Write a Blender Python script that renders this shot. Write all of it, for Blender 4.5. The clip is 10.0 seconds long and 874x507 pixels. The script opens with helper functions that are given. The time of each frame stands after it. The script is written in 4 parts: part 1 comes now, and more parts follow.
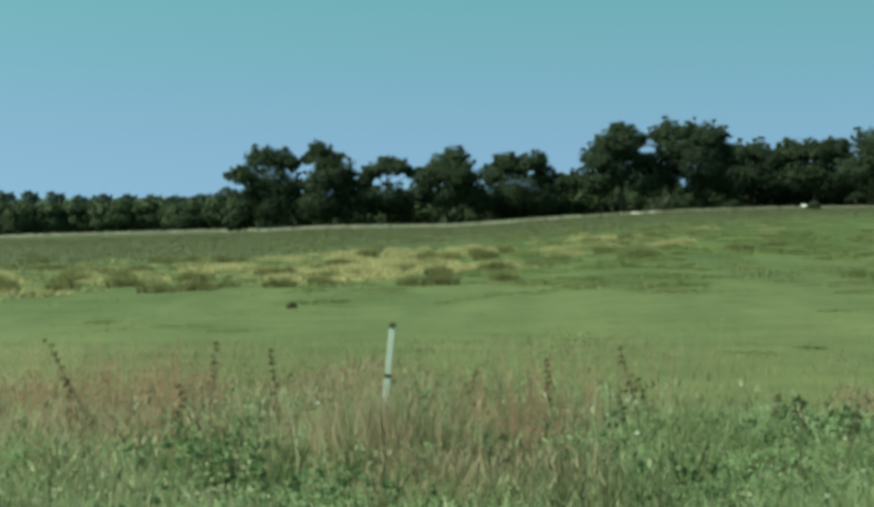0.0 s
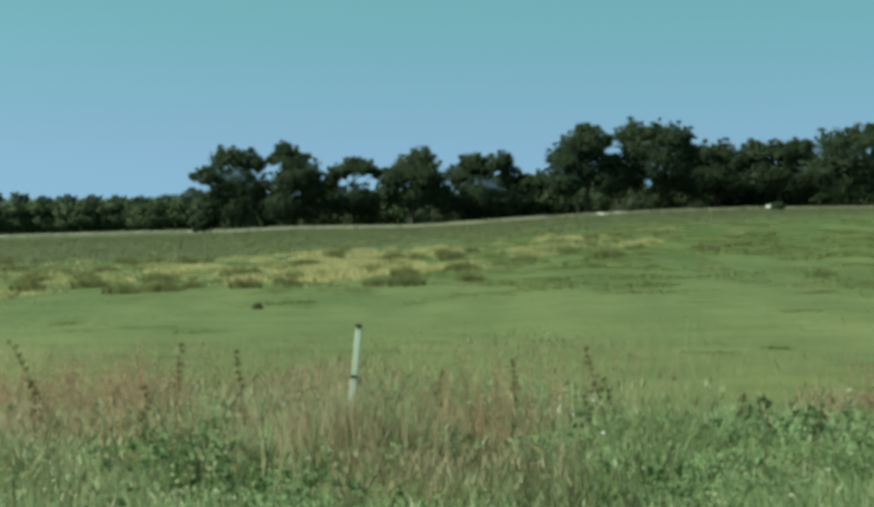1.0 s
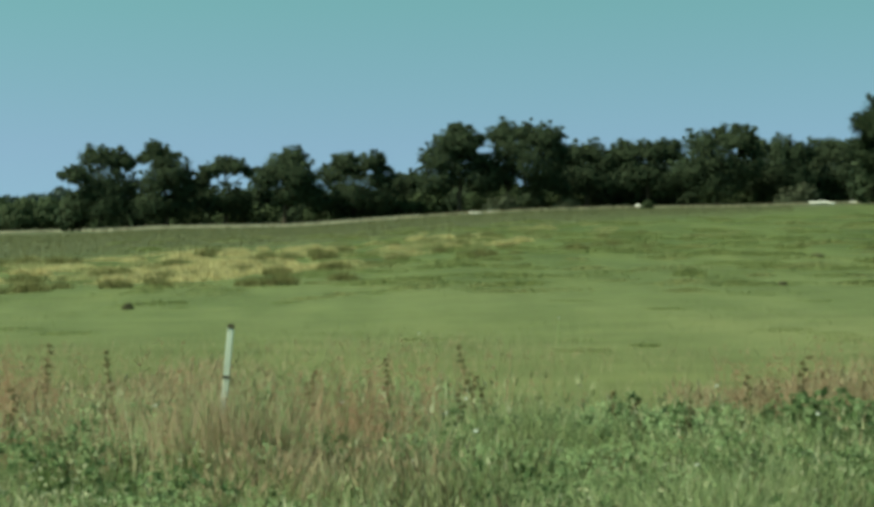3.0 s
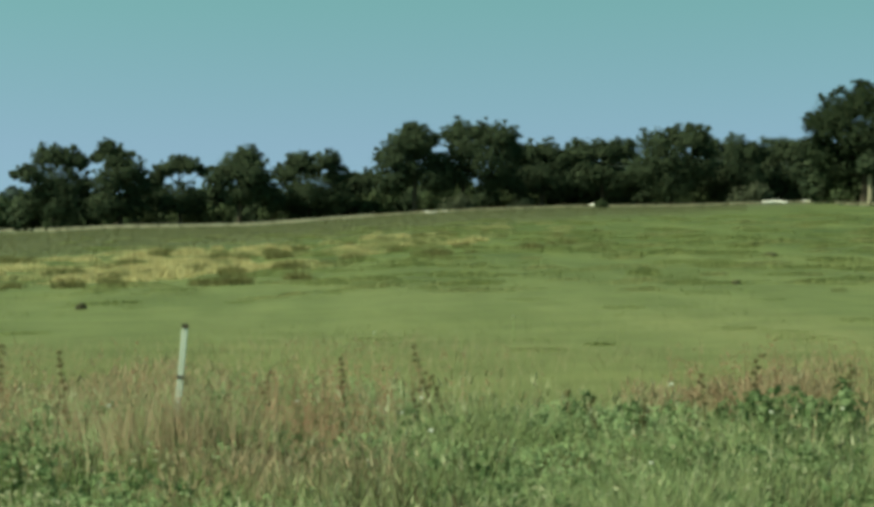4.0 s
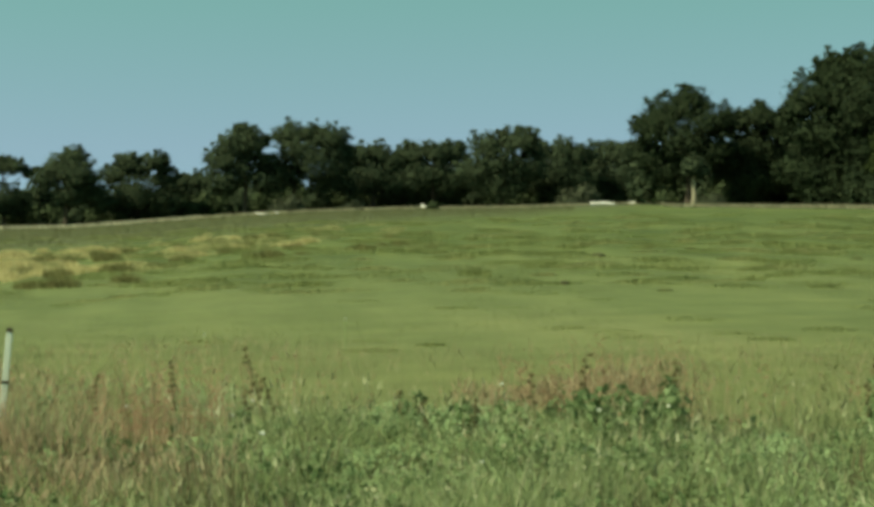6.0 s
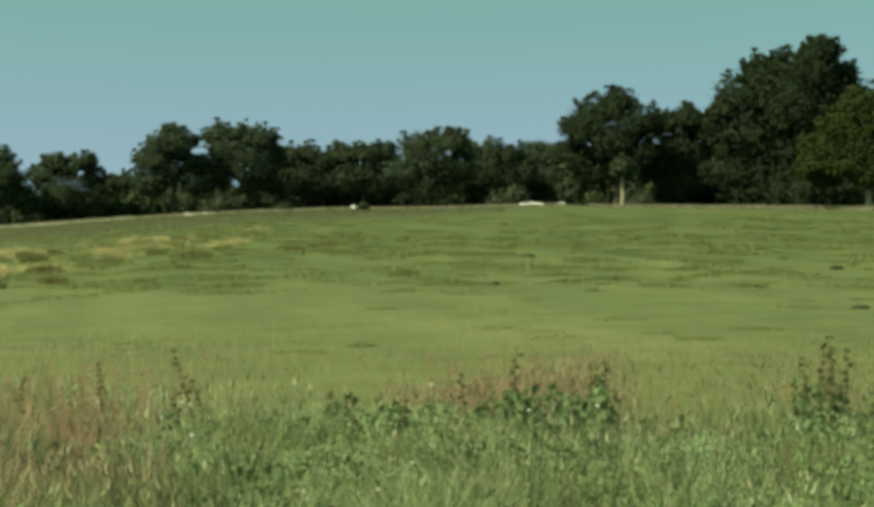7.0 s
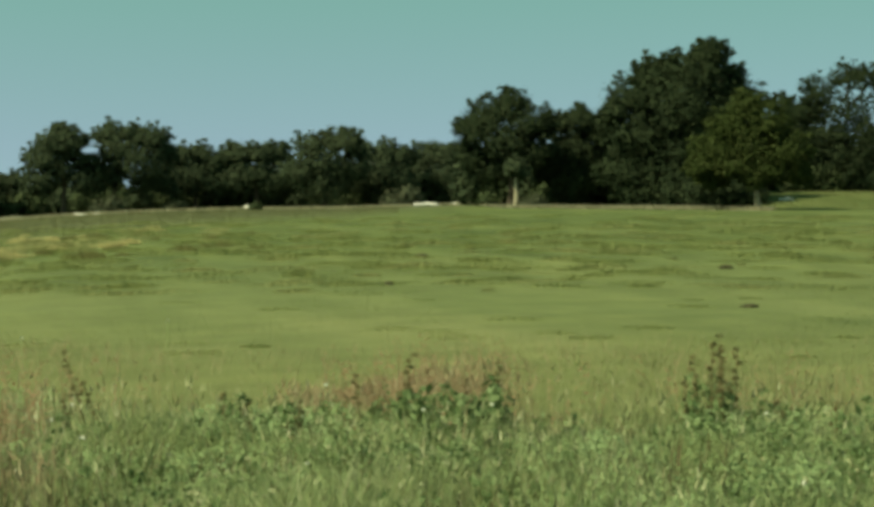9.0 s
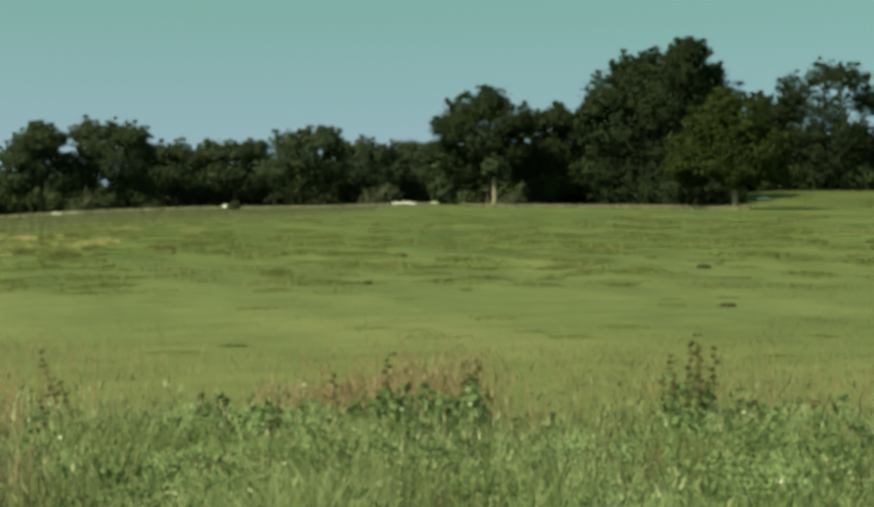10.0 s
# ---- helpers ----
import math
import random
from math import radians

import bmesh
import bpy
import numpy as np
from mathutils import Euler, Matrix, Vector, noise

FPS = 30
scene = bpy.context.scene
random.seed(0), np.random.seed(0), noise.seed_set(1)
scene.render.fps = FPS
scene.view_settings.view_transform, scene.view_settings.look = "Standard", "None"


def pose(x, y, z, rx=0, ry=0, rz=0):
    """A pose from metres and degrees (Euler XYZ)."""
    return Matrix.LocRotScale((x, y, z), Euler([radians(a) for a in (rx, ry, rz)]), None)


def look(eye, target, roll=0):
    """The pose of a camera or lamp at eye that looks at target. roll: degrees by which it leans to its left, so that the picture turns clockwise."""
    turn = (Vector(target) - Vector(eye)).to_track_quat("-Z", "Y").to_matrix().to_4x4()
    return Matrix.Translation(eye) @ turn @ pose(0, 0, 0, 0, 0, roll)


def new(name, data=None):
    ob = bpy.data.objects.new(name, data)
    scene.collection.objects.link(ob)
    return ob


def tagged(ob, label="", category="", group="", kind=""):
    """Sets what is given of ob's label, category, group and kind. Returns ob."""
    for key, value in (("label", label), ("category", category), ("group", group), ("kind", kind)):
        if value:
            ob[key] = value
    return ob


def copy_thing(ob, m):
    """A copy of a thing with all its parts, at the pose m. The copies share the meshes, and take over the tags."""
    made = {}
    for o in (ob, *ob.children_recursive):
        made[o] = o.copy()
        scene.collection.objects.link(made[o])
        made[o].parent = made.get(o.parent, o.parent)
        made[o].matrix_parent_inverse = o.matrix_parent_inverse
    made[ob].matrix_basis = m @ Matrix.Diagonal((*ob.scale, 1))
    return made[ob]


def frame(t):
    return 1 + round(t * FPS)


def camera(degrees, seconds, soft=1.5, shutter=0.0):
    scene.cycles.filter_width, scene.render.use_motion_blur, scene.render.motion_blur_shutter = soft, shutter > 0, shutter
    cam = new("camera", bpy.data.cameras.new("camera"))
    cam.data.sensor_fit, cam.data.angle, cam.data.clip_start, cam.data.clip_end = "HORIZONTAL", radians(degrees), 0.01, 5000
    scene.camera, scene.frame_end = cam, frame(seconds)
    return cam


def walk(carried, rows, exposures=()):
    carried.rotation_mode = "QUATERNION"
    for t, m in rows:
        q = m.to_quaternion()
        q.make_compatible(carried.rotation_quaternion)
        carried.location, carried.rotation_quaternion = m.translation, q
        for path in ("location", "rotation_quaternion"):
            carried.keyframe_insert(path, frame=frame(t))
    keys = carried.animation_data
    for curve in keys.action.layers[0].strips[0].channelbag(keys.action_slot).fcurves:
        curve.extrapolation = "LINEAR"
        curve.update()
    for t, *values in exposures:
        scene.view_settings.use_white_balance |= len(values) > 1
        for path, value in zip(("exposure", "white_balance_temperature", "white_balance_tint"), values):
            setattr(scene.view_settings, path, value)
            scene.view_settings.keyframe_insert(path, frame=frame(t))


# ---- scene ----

# ---- camera: it stands on the verge and pans to the right ----
EYE = 1.65
cam = camera(30.0, 10.0, soft=4.1)
# seconds, turn to the right, tilt, lean, in degrees
ROWS = [
    (0.0, 0.000, -2.044, 0.056),
    (0.5, 0.053, -2.064, 0.054),
    (1.0, 1.189, -2.021, 0.047),
    (1.5, 2.431, -2.005, 0.038),
    (2.0, 3.956, -1.991, 0.036),
    (2.5, 5.212, -2.028, 0.042),
    (2.7, 5.400, -2.040, 0.042),
    (3.8, 6.790, -2.080, 0.040),
    (4.0, 7.235, -2.082, 0.039),
    (4.5, 8.617, -2.085, 0.029),
    (5.0, 9.762, -2.068, 0.017),
    (5.5, 11.863, -2.044, 0.005),
    (5.7, 12.480, -2.040, 0.004),
    (6.8, 14.940, -2.015, -0.002),
    (7.0, 15.608, -2.009, -0.004),
    (7.5, 16.800, -1.984, -0.027),
    (8.0, 18.113, -2.003, -0.045),
    (8.5, 18.847, -2.017, -0.061),
    (9.0, 19.330, -2.005, -0.069),
    (9.5, 19.828, -2.026, -0.076),
    (10.0, 20.086, -2.026, -0.083),
]
EXPOSURES = [(0.0, 0.30, 6300, -11), (5.0, 0.31, 7550, -9), (10.0, 0.33, 8600, -9)]
walk(cam, [(t, pose(0, 0, EYE, 90 + tilt, 0, -turn) @ pose(0, 0, 0, 0, 0, -lean)) for t, turn, tilt, lean in ROWS], EXPOSURES)

# ---- sky and sun ----
SUN_BEARING, SUN_HEIGHT = -108.0, 47.0
world = bpy.data.worlds.new("sky")
scene.world = world
world.use_nodes = True
wn = world.node_tree.nodes
sky = wn.new("ShaderNodeTexSky")
sky.sky_type, sky.sun_disc = "NISHITA", False
sky.sun_elevation, sky.sun_rotation = radians(SUN_HEIGHT), radians(SUN_BEARING)
sky.air_density, sky.dust_density, sky.ozone_density = 1.0, 0.6, 1.0
wl = world.node_tree.links
wtc, wadd, wnrm, wsep = (wn.new("ShaderNode" + k) for k in ("TexCoord", "VectorMath", "VectorMath", "SeparateXYZ"))
wadd.inputs[1].default_value = (0, 0, 0.34)
wnrm.operation = "NORMALIZE"
wl.new(wtc.outputs["Generated"], wadd.inputs[0])
wl.new(wadd.outputs[0], wnrm.inputs[0])
wl.new(wnrm.outputs[0], sky.inputs["Vector"])
wl.new(wtc.outputs["Generated"], wsep.inputs[0])
hue = wn.new("ShaderNodeValToRGB")
hue.color_ramp.elements[0].position, hue.color_ramp.elements[0].color = 0.03, (0.99, 0.975, 0.90, 1)
hue.color_ramp.elements[1].position, hue.color_ramp.elements[1].color = 0.15, (0.78, 1.12, 0.73, 1)
wl.new(wsep.outputs["Z"], hue.inputs["Fac"])
wmix = wn.new("ShaderNodeMix")
wmix.data_type, wmix.blend_type = "RGBA", "MULTIPLY"
wmix.inputs[0].default_value = 1.0
wl.new(sky.outputs["Color"], wmix.inputs[6])
wl.new(hue.outputs["Color"], wmix.inputs[7])
wl.new(wmix.outputs[2], wn["Background"].inputs["Color"])
wn["Background"].inputs["Strength"].default_value = 0.15
sun = new("sun", bpy.data.lights.new("sun", "SUN"))
sun.data.energy, sun.data.angle, sun.data.color = 5.0, radians(0.53), (1.0, 0.95, 0.86)
_b, _h = radians(SUN_BEARING), radians(SUN_HEIGHT)
sun.matrix_world = look((0, 0, 0), (-math.sin(_b) * math.cos(_h), -math.cos(_b) * math.cos(_h), -math.sin(_h)))
sun.location = (-30, 10, 60)

rng = np.random.default_rng(7)


# ---- materials ----
def material(name, rough=0.8, spec=0.2):
    m = bpy.data.materials.new(name)
    m.use_nodes = True
    b = m.node_tree.nodes["Principled BSDF"]
    b.inputs["Roughness"].default_value = rough
    b.inputs["Specular IOR Level"].default_value = spec
    return m, m.node_tree.nodes, m.node_tree.links, b


def ramp(n, stops):
    r = n.new("ShaderNodeValToRGB")
    e = r.color_ramp.elements
    while len(e) < len(stops):
        e.new(0.5)
    for el, (p, c) in zip(e, stops):
        el.position, el.color = p, (*c, 1)
    return r


def noise_node(n, l, scale, detail=3.0, stretch=(1, 1, 1), rough=0.55):
    tc, mp, t = n.new("ShaderNodeTexCoord"), n.new("ShaderNodeMapping"), n.new("ShaderNodeTexNoise")
    mp.inputs["Scale"].default_value = stretch
    t.inputs["Scale"].default_value, t.inputs["Detail"].default_value, t.inputs["Roughness"].default_value = scale, detail, rough
    l.new(tc.outputs["Object"], mp.inputs["Vector"])
    l.new(mp.outputs["Vector"], t.inputs["Vector"])
    return t


def mixed(n, l, a, b, fac, blend="MIX"):
    mx = n.new("ShaderNodeMix")
    mx.data_type, mx.blend_type = "RGBA", blend
    for sock, v in ((mx.inputs[0], fac), (mx.inputs[6], a), (mx.inputs[7], b)):
        if isinstance(v, bpy.types.NodeSocket):
            l.new(v, sock)
        elif isinstance(v, tuple):
            sock.default_value = (*v, 1)
        else:
            sock.default_value = v
    return mx.outputs[2]


def leafy(name, stops, thin=0.35, rough=0.6, patch=None, patch_scale=0.3, spec=0.25):
    """Leaves or blades: the colour varies from piece to piece, and in patches."""
    m, n, l, b = material(name, rough, spec)
    g = n.new("ShaderNodeNewGeometry")
    r = ramp(n, stops)
    l.new(g.outputs["Random Per Island"], r.inputs["Fac"])
    col = r.outputs["Color"]
    if patch:
        t = noise_node(n, l, patch_scale, 3.0)
        p = ramp(n, [(0.42, (0, 0, 0)), (0.6, (1, 1, 1))])
        l.new(t.outputs["Fac"], p.inputs["Fac"])
        col = mixed(n, l, col, patch, p.outputs["Color"], "MULTIPLY")
    l.new(col, b.inputs["Base Color"])
    tr, ad = n.new("ShaderNodeBsdfTranslucent"), n.new("ShaderNodeMixShader")
    l.new(col, tr.inputs["Color"])
    ad.inputs[0].default_value = thin
    l.new(b.outputs[0], ad.inputs[1])
    l.new(tr.outputs[0], ad.inputs[2])
    l.new(ad.outputs[0], n["Material Output"].inputs["Surface"])
    return m


def bark(name, dark, light):
    m, n, l, b = material(name, 0.9, 0.1)
    t = noise_node(n, l, 2.5, 6.0, (4, 4, 0.7))
    r = ramp(n, [(0.35, dark), (0.65, light)])
    l.new(t.outputs["Fac"], r.inputs["Fac"])
    l.new(r.outputs["Color"], b.inputs["Base Color"])
    bp = n.new("ShaderNodeBump")
    bp.inputs["Strength"].default_value, bp.inputs["Distance"].default_value = 0.8, 0.05
    l.new(t.outputs["Fac"], bp.inputs["Height"])
    l.new(bp.outputs["Normal"], b.inputs["Normal"])
    return m


def field_material():
    """Pasture: soft mottles of lush, dull and yellowed sward, and a rougher olive stretch far out on one side."""
    m, n, l, b = material("pasture_ground", 0.95, 0.1)
    fine = noise_node(n, l, 2.2, 5.0, (1, 0.5, 1), 0.6)
    broad = noise_node(n, l, 0.16, 3.0, (1.0, 0.25, 1.0), 0.55)
    mottle = noise_node(n, l, 0.62, 3.0, (1.0, 0.17, 1.0), 0.55)
    r1 = ramp(n, [(0.32, (0.089, 0.110, 0.044)), (0.5, (0.117, 0.136, 0.057)), (0.70, (0.154, 0.165, 0.075))])
    l.new(broad.outputs["Fac"], r1.inputs["Fac"])
    r2 = ramp(n, [(0.30, (0.66, 0.70, 0.62)), (0.5, (0.98, 0.99, 0.96)), (0.70, (1.26, 1.20, 1.14))])
    l.new(mottle.outputs["Fac"], r2.inputs["Fac"])
    r3 = ramp(n, [(0.3, (0.92, 0.92, 0.92)), (0.65, (1.06, 1.06, 1.05))])
    l.new(fine.outputs["Fac"], r3.inputs["Fac"])
    tco, dist, mid = n.new("ShaderNodeTexCoord"), n.new("ShaderNodeVectorMath"), n.new("ShaderNodeMath")
    dist.operation = "LENGTH"
    mid.operation, mid.inputs[1].default_value = "MULTIPLY_ADD", 60.0
    l.new(tco.outputs["Object"], dist.inputs[0])
    l.new(broad.outputs["Fac"], mid.inputs[0])
    l.new(dist.outputs["Value"], mid.inputs[2])

    def reach(source, a, b, low, high):
        node = n.new("ShaderNodeMapRange")
        for k, v in (("From Min", a), ("From Max", b), ("To Min", low), ("To Max", high)):
            node.inputs[k].default_value = v
        l.new(source, node.inputs["Value"])
        return node.outputs[0]

    c = mixed(n, l, r1.outputs["Color"], r2.outputs["Color"], reach(dist.outputs["Value"], 20.0, 46.0, 0.35, 1.0), "MULTIPLY")
    c = mixed(n, l, c, r3.outputs["Color"], 1.0, "MULTIPLY")
    streak = noise_node(n, l, 0.9, 4.0, (0.6, 1.5, 1.0), 0.6)
    r4 = ramp(n, [(0.32, (0.80, 0.83, 0.78)), (0.5, (1.0, 1.0, 1.0)), (0.68, (1.16, 1.12, 1.10))])
    l.new(streak.outputs["Fac"], r4.inputs["Fac"])
    c = mixed(n, l, c, r4.outputs["Color"], reach(dist.outputs["Value"], 24.0, 50.0, 0.9, 0.25), "MULTIPLY")
    c = mixed(n, l, c, (1.07, 1.01, 1.0), reach(dist.outputs["Value"], 13.0, 24.0, 1.0, 0.0), "MULTIPLY")
    c = mixed(n, l, c, mixed(n, l, c, (0.74, 0.80, 0.68), 1.0, "MULTIPLY"), reach(mid.outputs[0], 56.0, 84.0, 0.0, 1.0))
    tc, dot, add = n.new("ShaderNodeTexCoord"), n.new("ShaderNodeVectorMath"), n.new("ShaderNodeMath")
    dot.operation, dot.inputs[1].default_value = "DOT_PRODUCT", (-1.5, 1.0, 0.0)
    add.operation, add.inputs[1].default_value = "MULTIPLY_ADD", 40.0
    l.new(tc.outputs["Object"], dot.inputs[0])
    l.new(broad.outputs["Fac"], add.inputs[0])
    l.new(dot.outputs["Value"], add.inputs[2])
    c = mixed(n, l, c, (0.086, 0.094, 0.047), reach(add.outputs[0], 82.0, 122.0, 0.0, 1.0))
    l.new(c, b.inputs["Base Color"])
    bp = n.new("ShaderNodeBump")
    bp.inputs["Strength"].default_value, bp.inputs["Distance"].default_value = 0.2, 0.05
    l.new(fine.outputs["Fac"], bp.inputs["Height"])
    l.new(bp.outputs["Normal"], b.inputs["Normal"])
    return m


FIELD = field_material()
BLADE = leafy("verge_grass", [(0.0, (0.270, 0.350, 0.162)), (0.45, (0.358, 0.450, 0.216)), (0.8, (0.440, 0.520, 0.276)), (1.0, (0.585, 0.605, 0.405))], 0.5, 0.7, (0.74, 0.71, 0.64), 1.4, 0.1)
FORB = leafy("verge_leaves", [(0.0, (0.275, 0.372, 0.182)), (0.6, (0.318, 0.420, 0.210)), (1.0, (0.375, 0.472, 0.255))], 0.5, 0.7, (0.78, 0.77, 0.70), 1.6, 0.1)
TURF = leafy("pasture_grass", [(0.0, (0.228, 0.262, 0.106)), (0.5, (0.244, 0.278, 0.116)), (1.0, (0.276, 0.306, 0.136))], 0.5, 0.9, (0.84, 0.88, 0.82), 0.25, 0.08)
PALE_TURF = leafy("yellowed_pasture_grass", [(0.0, (0.370, 0.370, 0.172)), (1.0, (0.420, 0.412, 0.205))], 0.5, 0.9, None, 0.3, 0.08)
MILD_TURF = leafy("faded_pasture_grass", [(0.0, (0.285, 0.300, 0.134)), (1.0, (0.315, 0.328, 0.152))], 0.5, 0.9, None, 0.3, 0.08)
TUFT = leafy("dark_tuft_grass", [(0.0, (0.222, 0.260, 0.100)), (1.0, (0.256, 0.292, 0.118))], 0.5, 0.9, None, 0.3, 0.08)
STRAW = leafy("straw_stems", [(0.0, (0.230, 0.250, 0.120)), (0.6, (0.330, 0.345, 0.190)), (1.0, (0.480, 0.480, 0.320))], 0.35, 0.6)
DRY = leafy("dry_grass", [(0.0, (0.495, 0.440, 0.205)), (0.6, (0.575, 0.510, 0.250)), (1.0, (0.680, 0.615, 0.345))], 0.5, 0.8, None, 0.3, 0.08)
RUSH = leafy("rush_blades", [(0.0, (0.165, 0.172, 0.070)), (0.7, (0.205, 0.205, 0.086)), (1.0, (0.270, 0.250, 0.115))], 0.5, 0.8, None, 0.3, 0.08)
OLIVE = leafy("olive_rough_grass", [(0.0, (0.150, 0.160, 0.078)), (1.0, (0.190, 0.198, 0.100))], 0.5, 0.9, None, 0.3, 0.05)
SORREL = leafy("sorrel_heads", [(0.0, (0.350, 0.205, 0.130)), (0.6, (0.410, 0.270, 0.170)), (1.0, (0.450, 0.345, 0.215))], 0.45, 0.7)
DOCK = leafy("dock_seed", [(0.0, (0.100, 0.090, 0.044)), (1.0, (0.190, 0.160, 0.080))], 0.35, 0.7, None, 0.3, 0.08)
NETTLE = leafy("nettle_leaves", [(0.0, (0.085, 0.130, 0.052)), (0.6, (0.125, 0.180, 0.076)), (1.0, (0.220, 0.280, 0.140))], 0.4, 0.7, None, 0.3, 0.1)
PETAL = leafy("pale_petals", [(0.0, (0.62, 0.62, 0.50)), (1.0, (0.80, 0.80, 0.72))], 0.3, 0.6)
OAK = leafy("oak_leaves", [(0.0, (0.041, 0.057, 0.033)), (0.6, (0.049, 0.066, 0.037)), (1.0, (0.063, 0.079, 0.044))], 0.3, 0.8, (0.78, 0.82, 0.80), 0.15, 0.05)
# oak leaves darkened for shade and edge falloff; OAK is the lifted, hazy copy
SHADED_OAK = leafy("shaded_oak_leaves", [(0.0, (0.020, 0.030, 0.016)), (0.6, (0.026, 0.037, 0.019)), (1.0, (0.040, 0.053, 0.026))], 0.2, 0.8, (0.74, 0.78, 0.74), 0.15, 0.05)
LIME = leafy("light_green_leaves", [(0.0, (0.027, 0.039, 0.012)), (0.6, (0.036, 0.049, 0.016)), (1.0, (0.054, 0.067, 0.025))], 0.25, 0.8, (0.78, 0.82, 0.74), 0.25, 0.05)
SCRUB = leafy("scrub_leaves", [(0.0, (0.038, 0.053, 0.025)), (0.6, (0.047, 0.064, 0.030)), (1.0, (0.066, 0.083, 0.042))], 0.2, 0.8, None, 0.3, 0.05)
# air haze over the far trees is mixed into this bluer, paler leaf colour
HAZED_WOOD = leafy("hazed_wood_leaves", [(0.0, (0.062, 0.086, 0.076)), (1.0, (0.092, 0.118, 0.104))], 0.15, 0.8, None, 0.3, 0.05)
# lifted for the haze over the planted belt, without the blue
HEDGE = leafy("hedge_leaves", [(0.0, (0.066, 0.088, 0.046)), (0.6, (0.080, 0.102, 0.054)), (1.0, (0.104, 0.124, 0.068))], 0.2, 0.8, (0.82, 0.86, 0.82), 0.2, 0.05)
BARK = bark("dark_bark", (0.030, 0.024, 0.018), (0.085, 0.070, 0.052))
PALE_BARK = bark("pale_bark", (0.140, 0.125, 0.085), (0.300, 0.270, 0.190))
# pale surface of the log-shaped stand-ins
LOG = bark("pale_standin_bark", (0.420, 0.400, 0.350), (0.740, 0.720, 0.660))


def post_material():
    m, n, l, b = material("weathered_white_paint", 0.55, 0.4)
    t = noise_node(n, l, 14.0, 5.0, (1, 1, 0.3))
    r = ramp(n, [(0.30, (0.36, 0.37, 0.29)), (0.5, (0.60, 0.62, 0.52)), (1.0, (0.72, 0.73, 0.64))])
    l.new(t.outputs["Fac"], r.inputs["Fac"])
    l.new(r.outputs["Color"], b.inputs["Base Color"])
    return m


POST = post_material()


# ---- the lie of the land ----
BEAR = [-180, -90, -60, -15, -7, -4, 0.4, 2.7, 6.4, 8.7, 11.8, 15.7, 18.4, 21.8, 35, 60, 100, 180]
FALL = [0, -0.016, -0.020, -0.0200, -0.0168, -0.0138, -0.0128, -0.0099, -0.0047, -0.0025, -0.0007, -0.0001, 0.0015, 0.0031, 0.0033, 0.0033, 0, 0]


def step(v):
    v = np.clip(v, 0, 1)
    return v * v * (3 - 2 * v)


def land(x, y):
    """Height of the ground: level at the verge, falling gently on one side, rising behind the trees on the other."""
    x, y = np.asarray(x, float), np.asarray(y, float)
    r, a = np.hypot(x, y), np.degrees(np.arctan2(x, y))
    z = np.interp(a, BEAR, FALL) * (np.clip(r, 15, 330) - 15)
    z = z + 1.7 * step((r - 152) / 46) * step((a - 25.5) / 5.5) * step((70 - a) / 20)
    calm = step((r - 12) / 8)
    z = z + calm * (0.020 * np.sin(0.55 * x + 0.9 * np.sin(0.31 * y)) * np.sin(0.48 * y + 1.3) + 0.010 * np.sin(1.3 * x + 0.7 * y) * np.sin(0.9 * y - 0.4 * x))
    rough = step((r - 26) / 14) * step((150 - r) / 30)
    z = z + rough * 0.05 * np.sin(1.25 * x + 1.4 * np.sin(0.47 * y + 0.2 * x)) * np.sin(0.62 * y + 1.1 * np.sin(0.71 * x))
    return z


def spot(bearing, dist):
    x, y = dist * math.sin(radians(bearing)), dist * math.cos(radians(bearing))
    return x, y, float(land(x, y))


def ground():
    rings = np.concatenate([[0.4], np.geomspace(1.2, 12, 14), np.geomspace(12.8, 330, 190), np.geomspace(350, 4200, 16)])
    angs = np.concatenate([np.arange(-180, -24, 6), np.arange(-24, 42, 0.4), np.arange(42, 180, 6)])
    A, R = np.meshgrid(np.radians(angs), rings)
    X, Y = R * np.sin(A), R * np.cos(A)
    V = np.stack([X, Y, land(X, Y)], -1).reshape(-1, 3)
    na = len(angs)
    i, j = np.meshgrid(np.arange(len(rings) - 1), np.arange(na), indexing="ij")
    k = (j + 1) % na
    Q = np.stack([i * na + j, i * na + k, (i + 1) * na + k, (i + 1) * na + j], -1).reshape(-1, 4)[:, ::-1]
    faces = Q.tolist() + [list(range(na))]
    me = bpy.data.meshes.new("ground")
    me.from_pydata(V.tolist(), [], faces)
    me.polygons.foreach_set("use_smooth", [True] * len(me.polygons))
    me.materials.append(FIELD)
    return tagged(new("ground", me), "gently sloping rough green pasture reaching the horizon", "ground", kind="structure")


ground()


